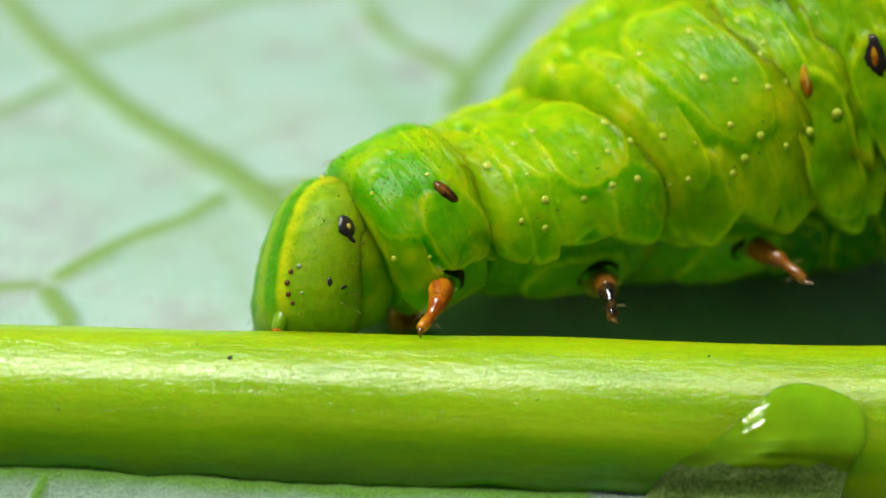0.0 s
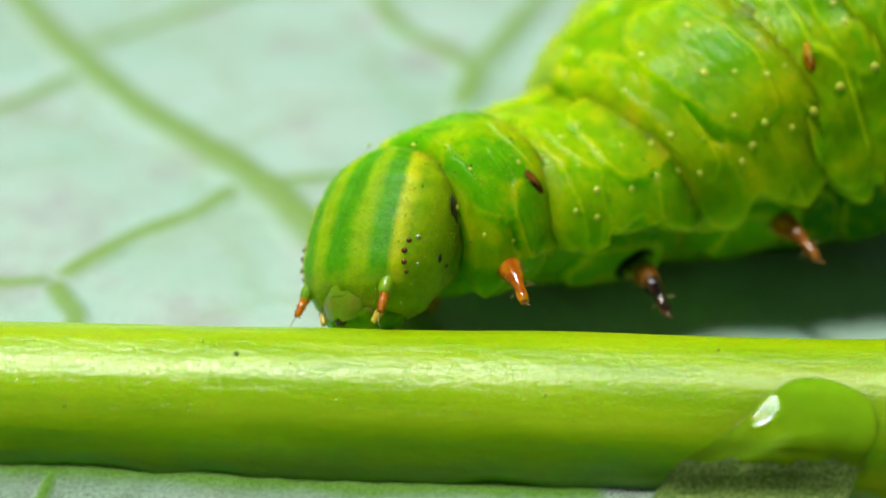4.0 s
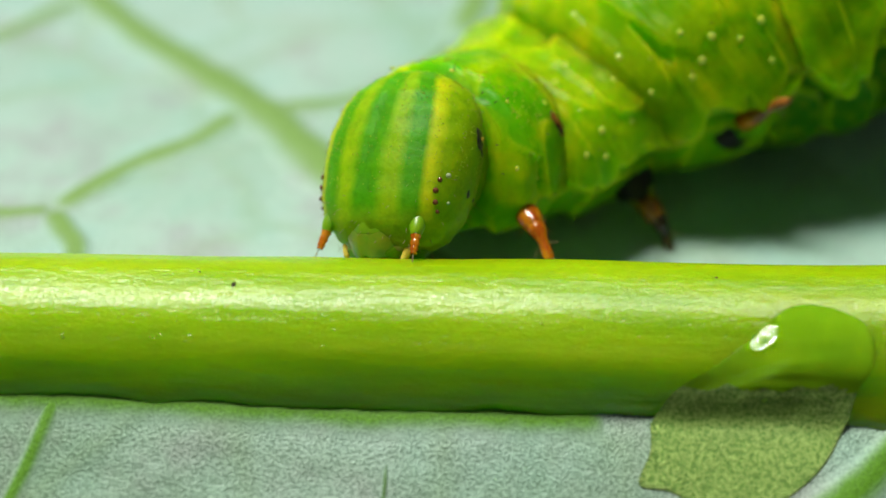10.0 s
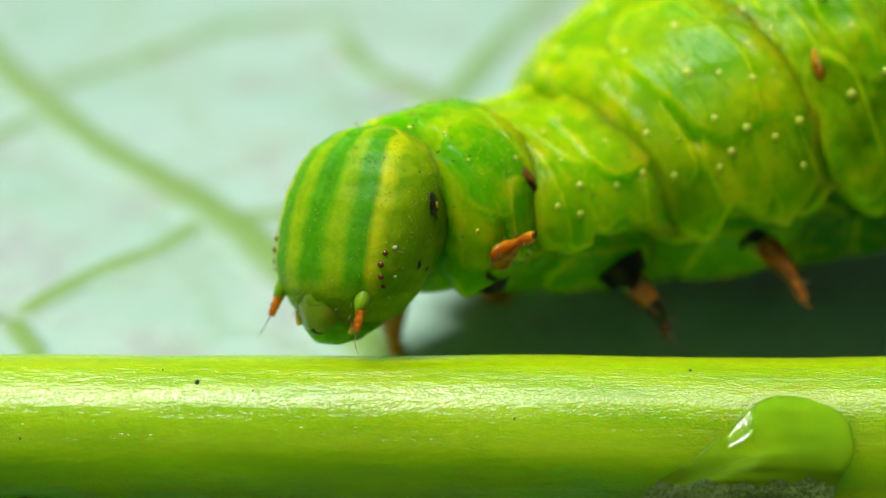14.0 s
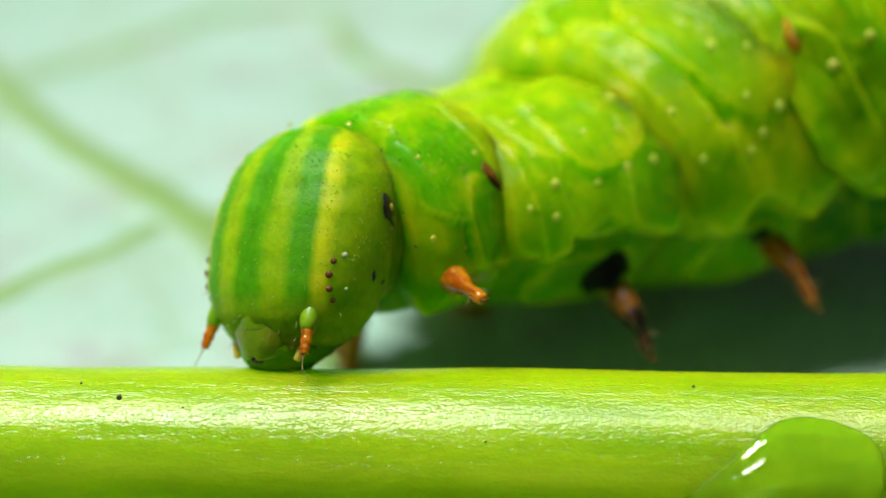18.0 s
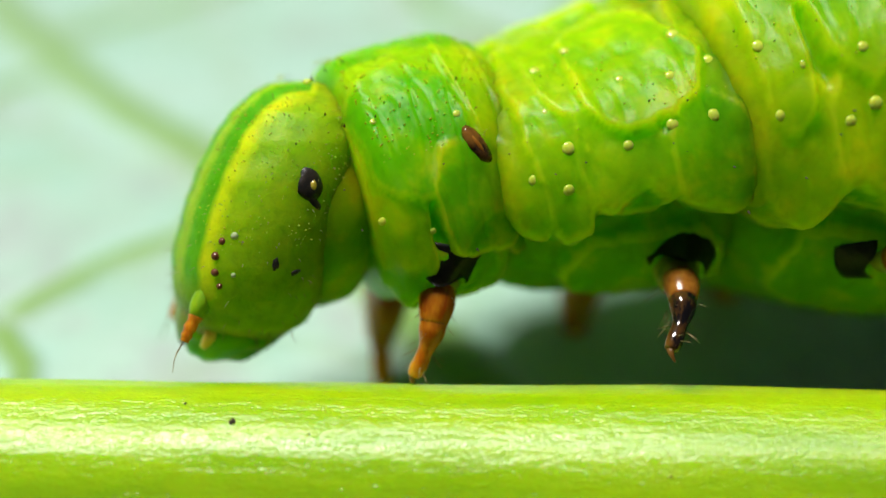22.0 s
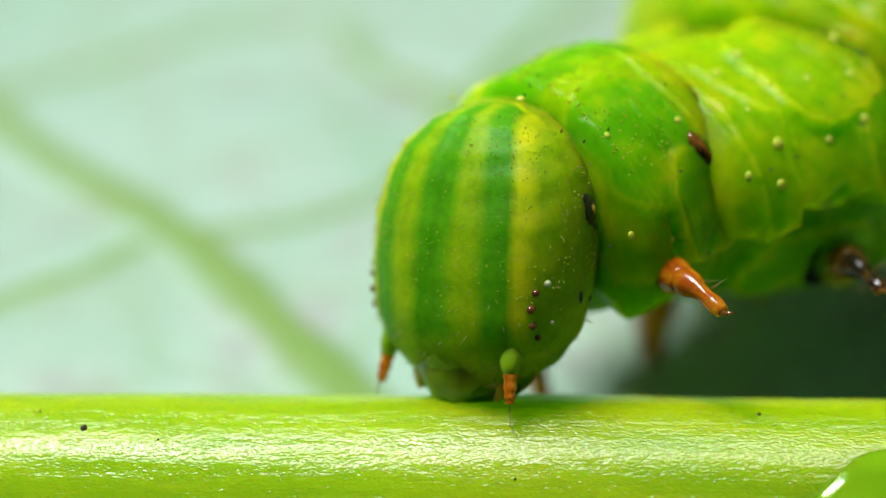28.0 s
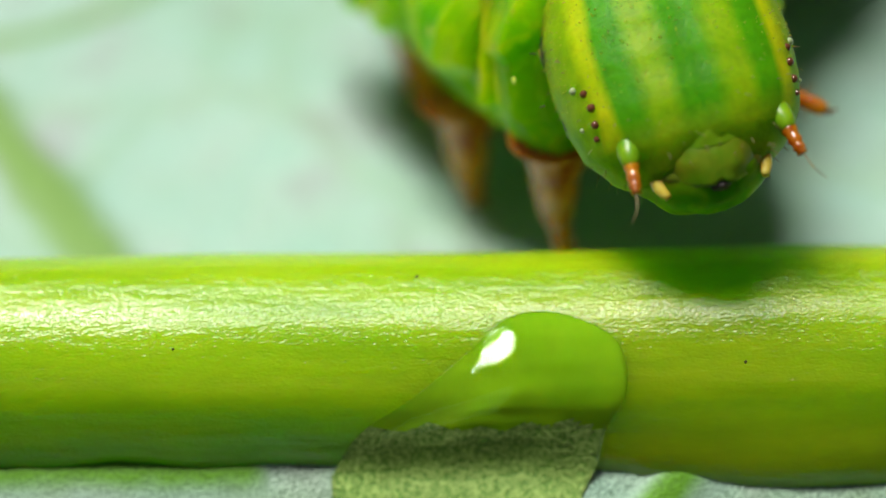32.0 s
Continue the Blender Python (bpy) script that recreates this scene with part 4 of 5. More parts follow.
def shield(wide_top, wide_low, z_top, z_low, y_mid, curve, notch_deep, puff, nu=29, nv=13):
    """A thick curved plate across the face."""
    bm = bmesh.new()
    rows = []
    for i in range(nv):
        v = i / (nv - 1)
        w = wide_top + (wide_low - wide_top) * v
        row = []
        for k in range(nu):
            u = 2 * k / (nu - 1) - 1
            dent = notch_deep * math.exp(-(u / 0.15) ** 2) * step(0.5, 1, v)
            sag = 0.10 * (1 - u * u) * v
            p = Vector((u * w, y_mid - curve * (1 - u * u) - puff * math.sin(v * math.pi) * (1 - u ** 4), z_top + (z_low - z_top) * v + dent - sag))
            row.append(p + Vector((0, 0.02 * noise.noise(p * 6), 0.015 * noise.noise(p * 5))))
        rows.append(row)
    vs = grid_mesh(bm, rows)
    back = [[bm.verts.new(v.co + Vector((0, 0.32, 0.05))) for v in r] for r in vs]
    for ra, rb in ((vs[0], back[0]), (vs[-1], back[-1])):
        for k in range(nu - 1):
            bm.faces.new((ra[k], ra[k + 1], rb[k + 1], rb[k]))
    for k in (0, nu - 1):
        for i in range(nv - 1):
            bm.faces.new((vs[i][k], vs[i + 1][k], back[i + 1][k], back[i][k]))
    return bm


face_part("upper_lip", shield(0.70, 0.46, -1.04, -1.56, -1.02, 0.22, 0.07, 0.05), MOUTH, "olive upper lip with a dark notch")
face_part("face_plate", shield(0.86, 0.66, -0.66, -1.08, -0.97, 0.30, 0.0, 0.02), FACE, "translucent olive plate above the lip")
for side in (1, -1):
    bm = bmesh.new()
    tube(bm, smooth_line([(side * 0.60, -0.72, -1.10), (side * 0.52, -0.88, -1.36), (side * 0.14, -1.02, -1.58)], 5), lambda s: 0.22 - 0.11 * s, 14)
    face_part("jaw", bm, JAW, "olive-brown jaw")
    bm = bmesh.new()
    tube(bm, smooth_line([(side * 0.66, -0.72, -1.20), (side * 0.70, -0.85, -1.48), (side * 0.64, -0.95, -1.66)], 5), lambda s: 0.15 - 0.10 * s, 12)
    face_part("palp", bm, AMBER, "short amber mouth feeler")
    antenna = bmesh.new()
    tube(antenna, smooth_line([(side * 0.95, -0.85, -0.80), (side * 1.01, -1.02, -1.02), (side * 1.03, -1.08, -1.16)], 5), lambda s: 0.19 - 0.085 * s, 14)
    antenna = face_part("antenna", antenna, FACE, "pale green antenna base")
    bm = bmesh.new()
    tube(bm, smooth_line([(side * 1.03, -1.07, -1.14), (side * 1.06, -1.18, -1.36), (side * 1.08, -1.24, -1.50)], 5), lambda s: 0.098 - 0.035 * s + 0.012 * math.sin(s * 20), 12)
    face_part("antenna_tip", bm, ORANGE, "orange antenna tip")
    bm = bmesh.new()
    tube(bm, smooth_line([(side * 1.08, -1.24, -1.48), (side * 1.14, -1.36, -1.70), (side * 1.26, -1.40, -1.88)], 5), lambda s: 0.012 - 0.008 * s, 6)
    face_part("antenna_bristle", bm, HAIR)
bm = ball(bmesh.new(), 1.0, 4)
for v in bm.verts:
    v.co = Vector((v.co.x * 0.92, v.co.y * 0.80 - 0.34 + 0.30 * v.co.z, v.co.z * 0.72 - 1.26)) * (1 + 0.05 * noise.noise(v.co * 2.5))
face_part("lower_lip", bm, SKIN_BELLY, "soft green lower lip")
bm = bmesh.new()
tube(bm, smooth_line([(0, -0.72, -1.55), (0, -0.86, -1.74), (0, -0.92, -1.88)], 4), lambda s: 0.17 - 0.10 * s, 12)
face_part("spinneret", bm, AMBER, "amber tip of the lower lip")
bm = ball(bmesh.new(), 1.0, 5)
for v in bm.verts:
    v.co = Vector((v.co.x * 1.46, v.co.y * 0.95 + 1.05, v.co.z * 1.42 + 0.22)) * (1 + 0.025 * noise.noise(v.co * 3))
part("neck", bm, SKIN_YELLOW, head, "soft yellow-green skin between head and body")
bm = ball(bmesh.new(), 1.0, 2)
for v in bm.verts:
    v.co = Vector((v.co.x * 0.16, v.co.y * 0.14 - 1.10, v.co.z * 0.07 - 1.66))
face_part("mouth_gap", bm, BLACK, "dark gap between the jaws")
bm = bmesh.new()
rng = random.Random(4)
for _ in range(240):
    z, a = rng.uniform(-1.7, 1.9), rng.uniform(-2.6, 2.6)
    m = on_head(z, a)
    p, nrm = m.translation, m.col[2].to_3d()
    ln = rng.uniform(0.04, 0.10) if z > -0.6 else rng.uniform(0.06, 0.20)
    way = (nrm + Vector((rng.uniform(-0.4, 0.4), rng.uniform(-0.4, 0.1), rng.uniform(-0.6, 0.2)))).normalized()
    tube(bm, [p - nrm * 0.02, p + way * ln * 0.5, p + way * ln + Vector((0, 0, -0.02))], [0.006, 0.005, 0.002], 4)
tagged(part("bristles", bm, HAIR, head, "short stiff bristles"), kind="stuff")


bm = bmesh.new()
rng = random.Random(14)
for _ in range(760):
    z, a = rng.uniform(-0.3, 1.97), rng.uniform(-2.3, 2.3)
    m = on_head(z, a)
    p, nrm = m.translation, m.col[2].to_3d()
    r = rng.uniform(0.007, 0.015)
    tube(bm, [p - nrm * r, p + nrm * r * 0.6, p + nrm * r * rng.uniform(1.2, 2.2)], [r, r * 0.8, r * 0.2], 6)
tagged(part("granulation", bm, GRANULE, head, "tiny olive grains that roughen the capsule"), kind="stuff")


# -- body segments --
def section(rx, top, low, a):
    """A ring's outline: flatter above than below its widest line."""
    ca, sa = math.cos(a), math.sin(a)
    return rx * ca, (top if sa > 0 else low) * sa


def body_segment(name, rx, top, low, half, taper, style, mat, label, seed):
    """A soft ring of the body. Local -y is forward; angle 0 is the left flank, 90 the back."""
    bm = bmesh.new()
    NU, NB = 104, 216
    rows, rise, under, tones = [], [], [], []
    first = -0.33 if seed == 1.0 else -1.22
    us = [first + (1.22 - first) * i / (NU - 1) for i in range(NU)]
    around = []
    for k in range(NB):
        deg = 360 * k / NB
        lat = deg if deg <= 90 else 180 - deg if deg < 270 else deg - 360
        around.append((radians(deg), lat, seed + (0 if deg < 90 or deg > 270 else 7)))
    for u in us:
        both = [style(u, lat, own) for a, lat, own in around]
        rise.append([d for d, belly, tone in both])
        under.extend(belly for d, belly, tone in both)
        tones.append([tone for d, belly, tone in both])

    def softened(g, times):
        g = np.array(g)
        for _ in range(times):
            g = (2 * g + np.roll(g, 1, 1) + np.roll(g, -1, 1)) / 4
            g[1:-1] = (2 * g[1:-1] + g[:-2] + g[2:]) / 4
        return g

    h = softened(rise, 1)
    tones = softened(tones, 2).ravel()
    for u, heights in zip(us, h):
        # the ring closes at both ends, the first one only a little behind the head
        if seed == 1.0 and u < 0:
            e = 1 - 0.07 * u ** 4 - 0.20 * step(0.08, 0.33, -u) ** 2
        else:
            e = 1 - 0.07 * u ** 4 - (0.50 if u > 0 else 0.34) * step(1.04, 1.22, abs(u)) ** 1.5
        row = []
        for (a, lat, own), d in zip(around, heights):
            w = Vector((math.cos(a), 0, math.sin(a)))
            x, z = section(rx, top, low, a)
            g = Vector((x, 0, z)) * (e * (1 + taper * u)) + Vector((0, u * half, 0))
            d += 0.07 * noise.noise(g * 1.1 + Vector((seed, 0, 0))) + 0.026 * noise.noise(g * 3.2) + 0.006 * noise.noise(g * 12) + creases(g, seed)
            # the back is set with fine rounded grains, coarser towards the rear
            d += (0.05 if seed > 3 else 0.02) * max(0.0, noise.noise(g * 4.2 + Vector((0, seed, 0)))) * step(-5, 25, lat)
            row.append(g + w * d * min(1.0, e * 1.3))
        rows.append(row)
    grid_mesh(bm, rows, True, True)
    ob = part(name, bm, mat, caterpillar, label)
    near = sum(np.roll(np.roll(h, i, 0), k, 1) for i, k in ((1, 0), (-1, 0), (0, 1), (0, -1), (1, 1), (-1, 1), (1, -1), (-1, -1))) / 8
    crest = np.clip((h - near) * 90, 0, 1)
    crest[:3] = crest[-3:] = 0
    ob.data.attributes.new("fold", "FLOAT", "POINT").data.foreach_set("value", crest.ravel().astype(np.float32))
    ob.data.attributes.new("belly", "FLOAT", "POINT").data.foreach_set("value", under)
    ob.data.attributes.new("tone", "FLOAT", "POINT").data.foreach_set("value", tones.astype(np.float32))
    return ob


# soft lobes of each ring: middle along and round the ring, half sizes, height; later ones lie over earlier ones
LOBES = {
    1: [(0.10, 64, 0.85, 50, 0.13), (-0.18, -10, 0.26, 34, 0.14), (0.14, 34, 0.46, 30, 0.16), (0.52, -2, 0.36, 24, 0.22), (0.80, 54, 0.17, 40, 0.15), (1.00, 40, 0.16, 52, 0.13), (0.24, -38, 0.50, 20, 0.14), (0.92, -12, 0.20, 26, 0.16)],
    2: [(-0.98, 34, 0.20, 54, 0.16), (-0.68, 28, 0.19, 52, 0.18), (-0.44, 62, 0.26, 34, 0.16), (0.70, 34, 0.30, 42, 0.16), (-0.24, 6, 0.33, 22, 0.18), (0.36, 4, 0.31, 22, 0.21), (0.04, 46, 0.45, 30, 0.20), (0.96, 20, 0.24, 38, 0.17), (-0.10, -44, 0.60, 20, 0.12)],
    3: [(-1.00, 36, 0.22, 52, 0.14), (-0.70, 44, 0.22, 40, 0.16), (0.78, 40, 0.32, 40, 0.14), (-0.62, -2, 0.30, 20, 0.16), (-0.10, 2, 0.34, 20, 0.18), (0.44, -2, 0.32, 22, 0.19), (0.02, 48, 0.52, 34, 0.20), (0.86, 2, 0.30, 24, 0.17), (-0.10, -42, 0.60, 18, 0.12)],
}
REAR_LOBES = [(-0.95, 40, 0.24, 50, 0.15), (-0.60, 30, 0.26, 44, 0.16), (-0.20, 46, 0.30, 36, 0.16), (0.20, 36, 0.30, 44, 0.16), (0.62, 44, 0.30, 40, 0.16), (0.95, 30, 0.28, 44, 0.14), (-0.55, -6, 0.30, 20, 0.20), (-0.02, -4, 0.32, 22, 0.24), (0.52, -6, 0.30, 20, 0.20), (-0.30, -46, 0.34, 16, 0.12), (0.35, -46, 0.34, 16, 0.12)]


def lobes(u, lat, seed):
    """The height of the lobe on top at a place, and its own tone."""
    base = int(seed) if seed < 7.5 or seed >= 14.5 else int(seed) - 7 if seed - 7 <= 3.5 else int(seed)
    wob = 0.42 * noise.noise(Vector((u * 2.3, lat * 0.045, seed * 1.7))) + 0.22 * noise.noise(Vector((u * 5.1, lat * 0.11, seed)))
    best, tone = 0.0, 0.0
    for n, (cu, cl, ru, rl, h) in enumerate(LOBES.get(base, REAR_LOBES)):
        jit = 0.0 if base in LOBES else 0.22
        cu, cl = cu + jit * 0.5 * noise.noise(Vector((n, seed * 3.3, 1))), cl + 40 * jit * noise.noise(Vector((n, seed * 2.1, 5)))
        q = (abs(u - cu) / ru) ** 2.6 + (abs(lat - cl) / rl) ** 2.6 + wob
        if q < 1.25:
            rise = 1.65 * (0.74 + 0.26 * max(0.0, q)) * step(1.10, 0.97, q) * (0.80 + 0.30 * step(cl + rl, cl - rl, lat))
            if rise * h > best * 0.80:
                best = max(best * 0.4, rise * h)
                tone = step(1.10, 0.95, q) * (0.34 * noise.noise(Vector((n * 1.7, seed * 1.3, 2.2))) + 0.06)
    return best, tone


def creases(g, seed):
    """Thin irregular wrinkles that run mostly round the body."""
    a = noise.noise(Vector((g.x * 0.9 + seed, g.y * 3.4, g.z * 0.9)))
    b = noise.noise(Vector((g.x * 2.2, g.y * 2.4 + seed, g.z * 2.2)))
    return -0.020 * math.exp(-(a / 0.08) ** 2) - 0.012 * math.exp(-(b / 0.07) ** 2)


def hem(lat, edge, amount, width=26.0):
    """A skirt of skin: it stands out more and more down to its edge, then falls back to the belly."""
    return amount * math.exp(-max(0.0, lat - edge) / width) if lat > edge else amount * (1 - 1.9 * step(edge + 1, edge - 6, lat))


def wavy(u, lat, seed, size=1.0):
    return size * noise.noise(Vector((u * 2.1, lat * 0.035, seed + 3.3)))


def thorax_one(u, lat, seed):
    w = wavy(u, lat, seed)
    d, tone = lobes(u, lat, seed)
    low = -20 + 10 * u + 10 * w
    belly = step(low + 2, low - 7, lat)
    d += hem(lat, low, 0.05, 30)
    # a yellow line on each side of the green back
    line = 60 + 6 * w
    tone += 0.40 * math.exp(-((lat - line) / 5) ** 2) - 0.35 * step(line + 6, line + 14, lat)
    d -= 0.10 * math.exp(-((u - 1.02) / 0.10) ** 2) * step(-40, 0, lat)
    d += 0.24 * math.exp(-((u - 0.25) / 0.45) ** 2 - ((lat + 34) / 17) ** 2)
    return d, 0.9 * belly, tone


def thorax_two(u, lat, seed):
    w = wavy(u, lat, seed)
    d, tone = lobes(u, lat, seed)
    edge = -4 - 12 * abs(math.sin(u * math.pi * 0.85 + 0.35)) + 8 * w
    belly = step(edge + 1, edge - 6, lat)
    d += hem(lat, edge, 0.16, 22)
    tone += 0.12 * step(25, 60, lat)
    d += 0.15 * math.exp(-((u - 0.10) / 0.35) ** 2 - ((lat + 44) / 15) ** 2)
    return d, belly, tone


def thorax_three(u, lat, seed):
    w = wavy(u, lat, seed)
    d, tone = lobes(u, lat, seed)
    edge = -8 - 13 * abs(math.sin(u * math.pi * 0.95 + 0.9)) + 8 * w
    belly = step(edge + 1, edge - 6, lat)
    d += hem(lat, edge, 0.22, 20)
    tone += 0.12 * step(25, 60, lat)
    d += 0.20 * math.exp(-((u - 0.15) / 0.35) ** 2 - ((lat + 34) / 15) ** 2)
    return d, belly, tone


def abdomen(u, lat, seed):
    w = wavy(u, lat, seed)
    d, tone = lobes(u, lat, seed)
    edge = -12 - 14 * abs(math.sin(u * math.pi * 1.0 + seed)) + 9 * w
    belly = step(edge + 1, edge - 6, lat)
    d += hem(lat, edge, 0.34, 16)
    tone += 0.12 * step(25, 60, lat)
    d += 0.10 * noise.noise(Vector((u * 5 + seed, lat * 0.09, seed))) * step(10, 45, lat)
    d += 0.10 * max(0, noise.noise(Vector((u * 8, lat * 0.16, seed)))) * step(20, 50, lat)
    d -= 0.10 * math.exp(-((u - 0.98) / 0.1) ** 2)
    return d, belly, tone


SIZES = [
    (1.86, 1.86, 1.62, 1.62, 0.03, thorax_one, 1.0, SKIN, "front_segment", "smooth green shield behind the head"),
    (2.60, 1.60, 2.42, 1.86, 0.12, thorax_two, 2.0, SKIN, "thorax_segment", "folded green ring with scalloped flanks"),
    (3.60, 2.78, 3.40, 1.62, 0.16, thorax_three, 3.0, SKIN_YELLOW, "thorax_segment", "folded yellow-green ring with scalloped flanks"),
    (3.72, 3.14, 4.50, 1.75, 0.11, abdomen, 4.0, SKIN_REAR_SHADED, "body_segment", "wrinkled green body ring with small bumps"),
    (3.78, 3.72, 5.00, 1.85, 0.04, abdomen, 5.0, SKIN_REAR_SHADED, "body_segment", "wrinkled green body ring with small bumps"),
    (3.80, 3.90, 5.00, 1.90, 0.0, abdomen, 6.0, SKIN_REAR_SHADED, "body_segment", "wrinkled green body ring with small bumps"),
    (3.70, 3.80, 4.30, 1.90, -0.02, abdomen, 7.0, SKIN_REAR_SHADED, "body_segment", "wrinkled green body ring with small bumps"),
    (3.50, 3.60, 4.00, 1.90, -0.03, abdomen, 8.0, SKIN_REAR_SHADED, "body_segment", "wrinkled green body ring with small bumps"),
]
segments = [body_segment(name, rx, top, low, half, taper, style, mat, label, seed) for rx, top, low, half, taper, style, seed, mat, name, label in SIZES]


def on_segment(k, u, lat, side=1):
    rx, top, low, half, taper, style, seed = SIZES[k][:7]
    e = (1 - 0.07 * abs(u) ** 4) * (1 + taper * u)
    a = radians(lat)
    d = style(u, lat, seed + (0 if side > 0 else 7))[0]
    x, z = section(rx * e + d, top * e + d, low * e + d, a)
    nrm = Vector((side * math.cos(a), 0, math.sin(a)))
    y = Vector((0, 1, 0))
    return placed(Matrix((y.cross(nrm), y, nrm)).transposed(), Vector((side * x, u * half, z)))


dot = None
TUBERCLES = {
    0: [(-0.15, 38), (0.50, 34), (-0.35, 2), (0.3, 74), (-0.5, 70), (0.1, -8)],
    1: [(-0.62, 58), (-0.66, 36), (-0.64, 18), (-0.92, 48), (-0.30, 62), (-0.1, 40), (0.12, 12), (-0.2, 10), (0.42, 16), (0.38, 52), (0.55, 38), (0.20, 30), (-0.7, -4), (-0.9, 8), (0.80, 30), (0.82, 8)],
    2: [(-0.15, 24), (0.2, 34), (0.25, 58), (-0.55, 18), (0.75, 26), (0.6, -2), (-0.1, 10), (-0.8, 55), (-0.8, 30), (-0.8, 8), (-0.4, 60), (-0.1, 44), (0.1, 14), (0.35, 50), (0.45, 28), (0.4, 6), (0.72, 40), (0.72, 12), (-0.3, 2)],
    3: [(-0.7, 38), (-0.35, 44), (0.4, 34), (0.0, 22), (0.65, 8), (-0.75, 6), (0.35, 60), (-0.5, 60), (-0.8, 50), (-0.6, 20), (-0.2, 56), (-0.2, 34), (0.2, 48), (0.5, 22), (0.6, 58), (0.2, 4), (-0.4, 0), (0.8, 36)],
    5: [(-0.8, 50), (-0.2, 34), (0.2, 48), (0.6, 58), (0.2, 4), (0.8, 36)],
    4: [(-0.8, 50), (-0.6, 20), (-0.2, 56), (-0.2, 34), (0.2, 48), (0.5, 22), (0.6, 58), (0.2, 4), (-0.4, 0), (0.8, 36)],
}
rng = random.Random(9)
for k, spots in TUBERCLES.items():
    for side in (1, -1):
        for u, lat in spots:
            m = on_segment(k, u + rng.uniform(-0.04, 0.04), lat + rng.uniform(-3, 3), side)
            if dot is None:
                dot = part("tubercle", ball(bmesh.new(), 0.112, 2), DOT, segments[k], "small glossy yellow-white bump")
                ob = dot
            else:
                ob = share("tubercle", dot, Matrix(), segments[k])
            s = rng.uniform(0.70, 1.12) * (0.55 if k == 0 else 0.9)
            put(ob, m @ Matrix.Translation((0, 0, -0.015)) @ Matrix.Diagonal((s, s, s * 0.5, 1)))


def spiracle(k, u, lat, long, wide, inner, rim, tilt, label):
    for side in (1, -1):
        m = on_segment(k, u, lat, side) @ Matrix.Rotation(side * tilt, 4, "Z")
        put(blot("spiracle", 8.0 + k, (wide, long, 0.07), rim, label, 0.08, parent=segments[k]), m)
        put(blot("spiracle_slit", 9.0 + k, (wide * 0.40, long * 0.78, 0.10), inner, "dark slit", 0.08, parent=segments[k]), m)


spiracle(0, 0.60, 18, 0.30, 0.13, BROWN, DARK_SHELL, -1.2, "brown oval breathing hole with a dark slit")
spiracle(3, 0.0, 17, 0.34, 0.13, AMBER, ORANGE, -1.8, "orange oval breathing hole")
spiracle(4, 0.03, 6, 0.44, 0.30, ORANGE, BLACK, -1.8, "black-ringed orange breathing hole")
spiracle(5, 0.1, 14, 0.34, 0.26, ORANGE, BLACK, -1.8, "black-ringed orange breathing hole")

# tiny dark flecks and fine hairs over the front rings
for k in (0, 1, 2):
    bm = bmesh.new()
    rng = random.Random(20 + k)
    for _ in range(24):
        m = on_segment(k, rng.uniform(-0.8, 0.8), rng.uniform(-30, 80), rng.choice((1, 1, -1)))
        p, w = m.translation, m.col[2].to_3d()
        ln = rng.uniform(0.03, 0.08)
        tube(bm, [p - w * 0.02, p + w * ln], [0.016, 0.004], 5)
    tagged(part("flecks", bm, DIRT, segments[k], "tiny dark flecks and hairs"), kind="stuff")


# fine olive grains along the backs of the front rings
for k, many in ((0, 620), (1, 420), (2, 320)):
    bm = bmesh.new()
    rng = random.Random(40 + k)
    for _ in range(many):
        m = on_segment(k, rng.uniform(-0.25 if k == 0 else -1.0, 1.0), rng.uniform(20, 88), rng.choice((1, -1)))
        p, w = m.translation, m.col[2].to_3d()
        r = rng.uniform(0.008, 0.017)
        tube(bm, [p - w * r, p + w * r * 0.6, p + w * r * rng.uniform(1.1, 2.0)], [r, r * 0.8, r * 0.2], 6)
    tagged(part("granulation", bm, GRANULE, segments[k], "tiny olive grains along the back"), kind="stuff")


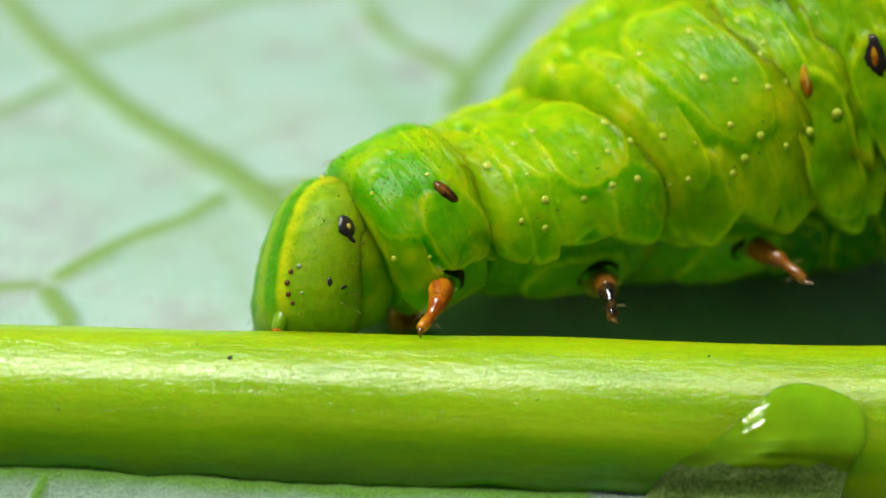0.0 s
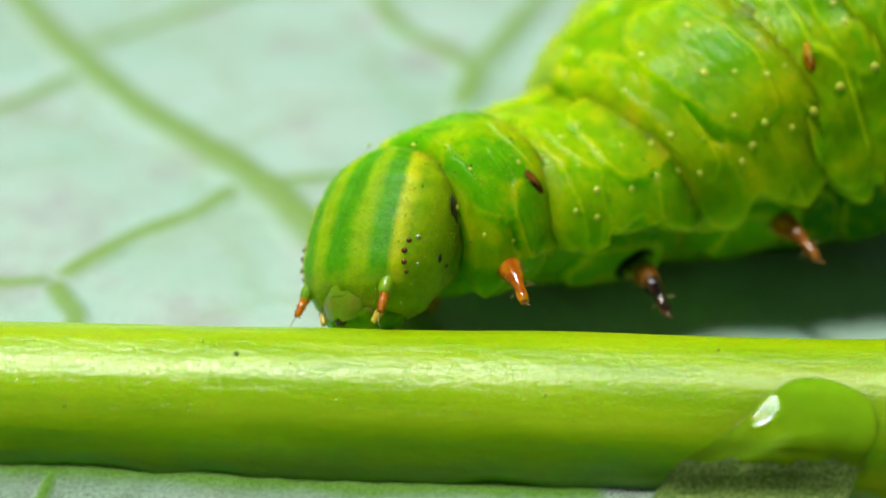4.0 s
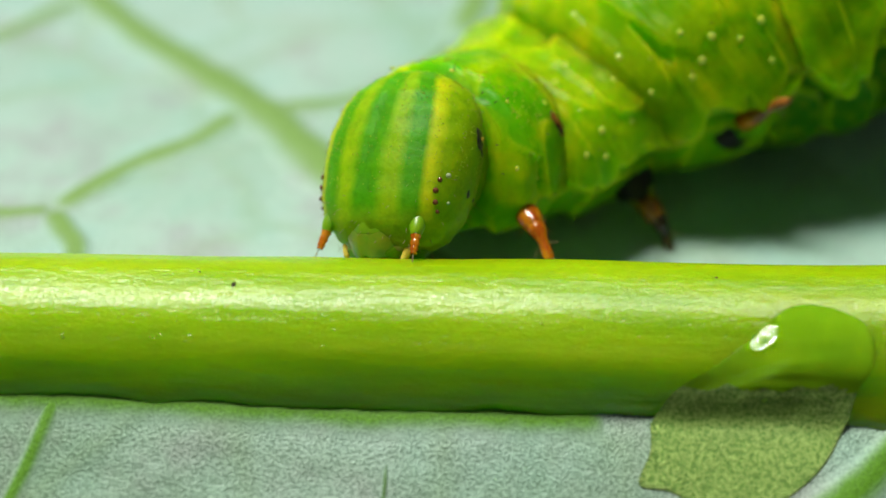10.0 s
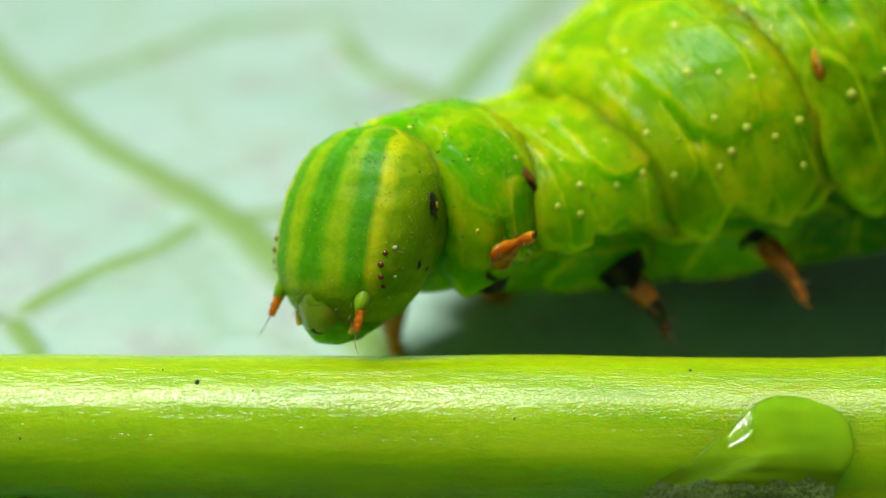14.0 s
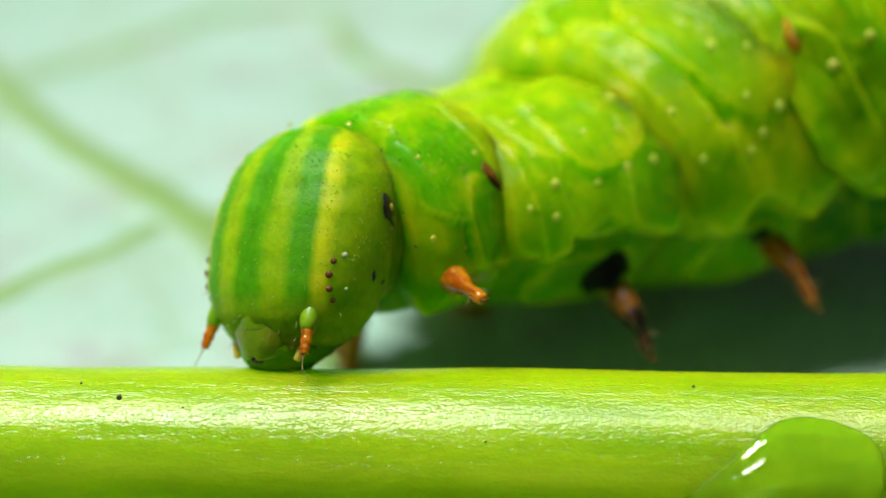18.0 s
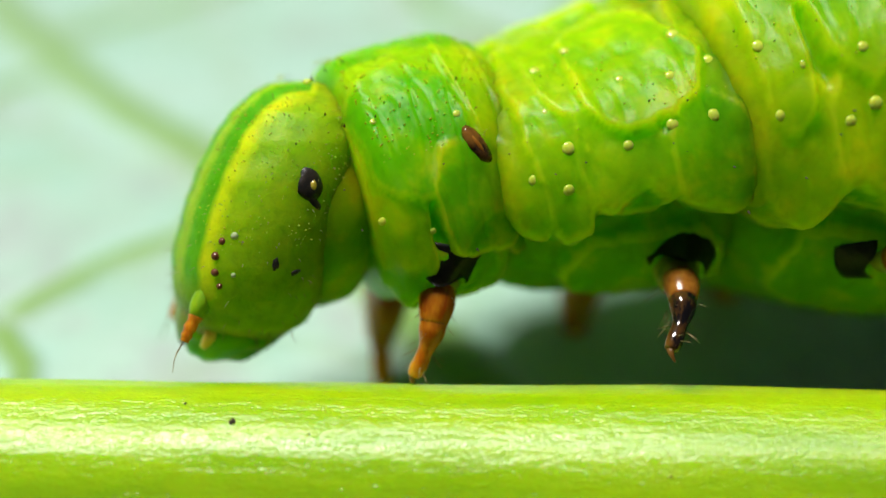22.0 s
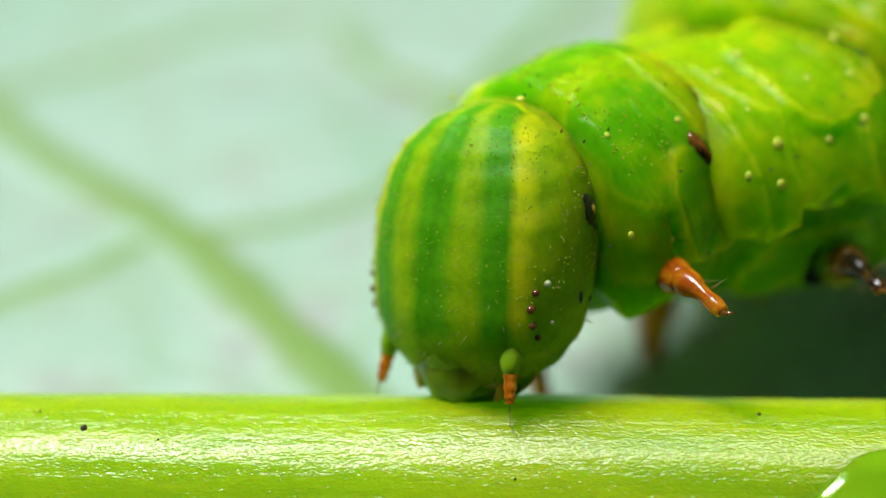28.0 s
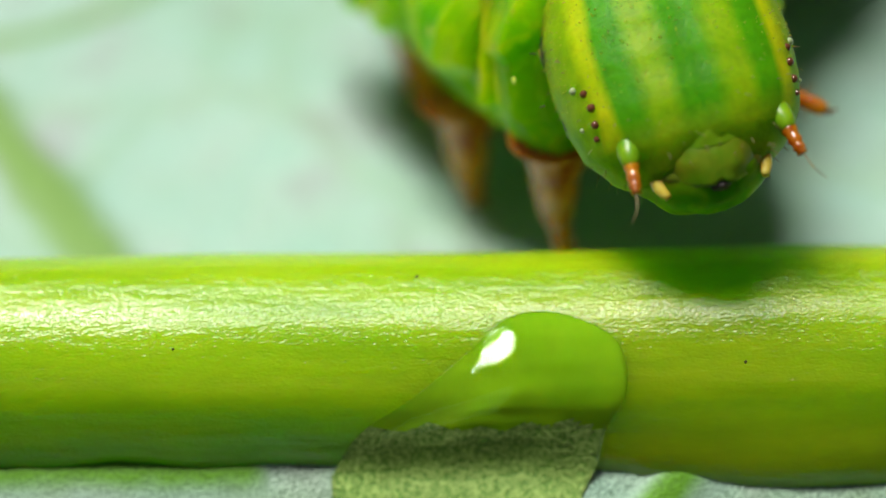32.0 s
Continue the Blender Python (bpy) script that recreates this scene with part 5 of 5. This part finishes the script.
# -- legs --
def leg(length, tip_mat, shin_mat, label, stout=1.0):
    """A jointed walking leg that points along local -z, its outer side along local -y."""
    top = bmesh.new()
    s = length / 1.75
    tube(top, smooth_line([(0, 0.10, 0.30), (0, 0.02, 0.0), (0.02, -0.05, -0.42 * s)], 8), lambda v: stout * (0.44 - 0.20 * v + 0.02 * math.sin(v * 9)), 20, (0, 1, 0), 0.1)
    ob = part("leg", top, JOINT, caterpillar, label)
    bm = bmesh.new()
    rows = []
    for i in range(11):
        v = i / 10
        rows.append([Vector((math.cos(a) * (0.54 - 0.16 * v), -0.05 + math.sin(a) * (0.54 - 0.16 * v), 0.16 - (0.46 + 0.10 * math.sin(a * 3)) * v)) * 1.02 for a in [radians(188 + 164 * k / 16) for k in range(17)]])
    vs = grid_mesh(bm, rows)
    bmesh.ops.solidify(bm, geom=bm.faces[:], thickness=0.03)
    part("leg_base_plate", bm, BLACK, ob, "black plate at the leg's base")
    bm = bmesh.new()
    tube(bm, smooth_line([(0.02, -0.05, -0.34 * s), (0.05, -0.14, -0.62 * s), (0.06, -0.16, -0.88 * s)], 8), lambda v: stout * (0.23 - 0.04 * v + 0.035 * math.sin(v * 3.14)), 18, (0, 1, 0), 0.10)
    part("shin", bm, shin_mat, ob, "glossy jointed shin")
    bm = bmesh.new()
    tube(bm, smooth_line([(0.06, -0.16, -0.84 * s), (0.06, -0.13, -1.1 * s), (0.02, -0.05, -1.36 * s), (-0.05, 0.05, -1.62 * s)], 8), lambda v: stout * (0.18 - 0.10 * v + 0.02 * math.sin(v * 9)), 16, (0, 1, 0), 0.10)
    part("foot", bm, tip_mat, ob, "tapering foot")
    bm = bmesh.new()
    tube(bm, smooth_line([(-0.05, 0.05, -1.58 * s), (-0.05, 0.04, -1.70 * s), (0.02, 0.09, -1.80 * s)], 5), lambda v: 0.07 - 0.06 * v, 10, (0, 1, 0))
    part("claw", bm, DARK_SHELL, ob, "dark hooked claw")
    bm = bmesh.new()
    rng = random.Random(3)
    for _ in range(22):
        z, a = rng.uniform(-1.6, -0.3) * s, rng.uniform(0, 6.28)
        r = 0.24 if z > -0.9 * s else 0.13
        p = Vector((math.cos(a) * r, math.sin(a) * r, z))
        w = Vector((math.cos(a), math.sin(a), -0.8)).normalized()
        tube(bm, [p - w * 0.05, p + w * 0.12, p + w * rng.uniform(0.15, 0.30)], [0.007, 0.005, 0.002], 4)
    tagged(part("leg_bristles", bm, HAIR, ob, "fine pale bristles"), kind="stuff")
    return ob


near_legs = [leg(1.75, ORANGE, ORANGE, "orange front leg with a black base"), leg(1.75, DARK_SHELL, BROWN, "brown middle leg with a dark glossy foot"), leg(1.95, BROWN, ORANGE, "orange hind leg with a black base")]
far_legs = [leg(2.5, ORANGE, ORANGE, "orange-brown front leg", 1.5), leg(2.9, ORANGE, ORANGE, "orange-brown middle leg", 1.5), leg(2.9, ORANGE, ORANGE, "orange-brown hind leg", 1.5)]
for ob in far_legs:
    ob.data.materials[0] = ORANGE
SOCKET = [(1.52, 0.31, -0.86), (2.12, 0.17, -1.62), (2.85, 0.21, -1.74)]


def proleg(label):
    bm = bmesh.new()
    tube(bm, smooth_line([(0, 0, 0.8), (0, 0, 0.0), (0.1, 0, -0.8), (0.05, 0, -1.35)], 8), lambda v: 0.85 - 0.40 * v + 0.08 * math.sin(v * 16), 22, (0, 1, 0), 0.1)
    ob = part("proleg", bm, SKIN_BELLY, caterpillar, label)
    bm = bmesh.new()
    tube(bm, smooth_line([(0.05, 0, -1.2), (0.05, 0, -1.5), (0.1, 0, -1.75)], 5), lambda v: 0.42 + 0.08 * v, 20, (0, 1, 0), 0.1)
    part("proleg_foot", bm, BROWN, ob, "orange-brown gripping foot")
    return ob


prolegs = [(k, side, proleg("fleshy green proleg with an orange-brown foot")) for k in (7, 8) for side in (1, -1)]


# ---- motion of the body ----
def aim(way, outer=(0, -1, 0)):
    z = -Vector(way).normalized()
    y = -Vector(outer)
    x = y.cross(z).normalized()
    return Matrix((x, z.cross(x), z)).transposed()


def between(rows, t):
    for a, b in zip(rows, rows[1:]):
        if a[0] <= t <= b[0]:
            s = (t - a[0]) / (b[0] - a[0])
            return Vector(a[1]).lerp(Vector(b[1]), s).normalized()
    return Vector(rows[0][1] if t < rows[0][0] else rows[-1][1])


def metres(m):
    m = m.copy()
    m.translation = m.translation * MM
    return m


def motions():
    poses = {row[0]: chain(row) for row in BODY}
    times = sorted(poses)
    walk(head, [(t, metres(poses[t][0])) for t in times])
    for k, seg in enumerate(segments):
        walk(seg, [(t, metres(poses[t][k + 1])) for t in times])
    for k, ways in enumerate((LEG_1, LEG_2, LEG_3)):
        x, y, z = SOCKET[k]
        near, far = [], []
        for t in times:
            m = poses[t][k + 1]
            near.append((t, metres(placed(aim(between(ways, t)), m @ Vector((x, y, z))))))
            w = between(ways, t)
            far.append((t, metres(placed(aim(Vector((w.x * 0.25 - 0.05, 0.35, -1)), (0, 1, 0)), m @ Vector((-x * 0.8, y, z - 0.5))))))
        walk(near_legs[k], near)
        walk(far_legs[k], far)
    for k, side, ob in prolegs:
        walk(ob, [(t, metres(poses[t][k] @ placed(Matrix.Rotation(radians(-side * 10), 3, "Y"), (side * 1.5, 0.2, -2.0)))) for t in times])


motions()
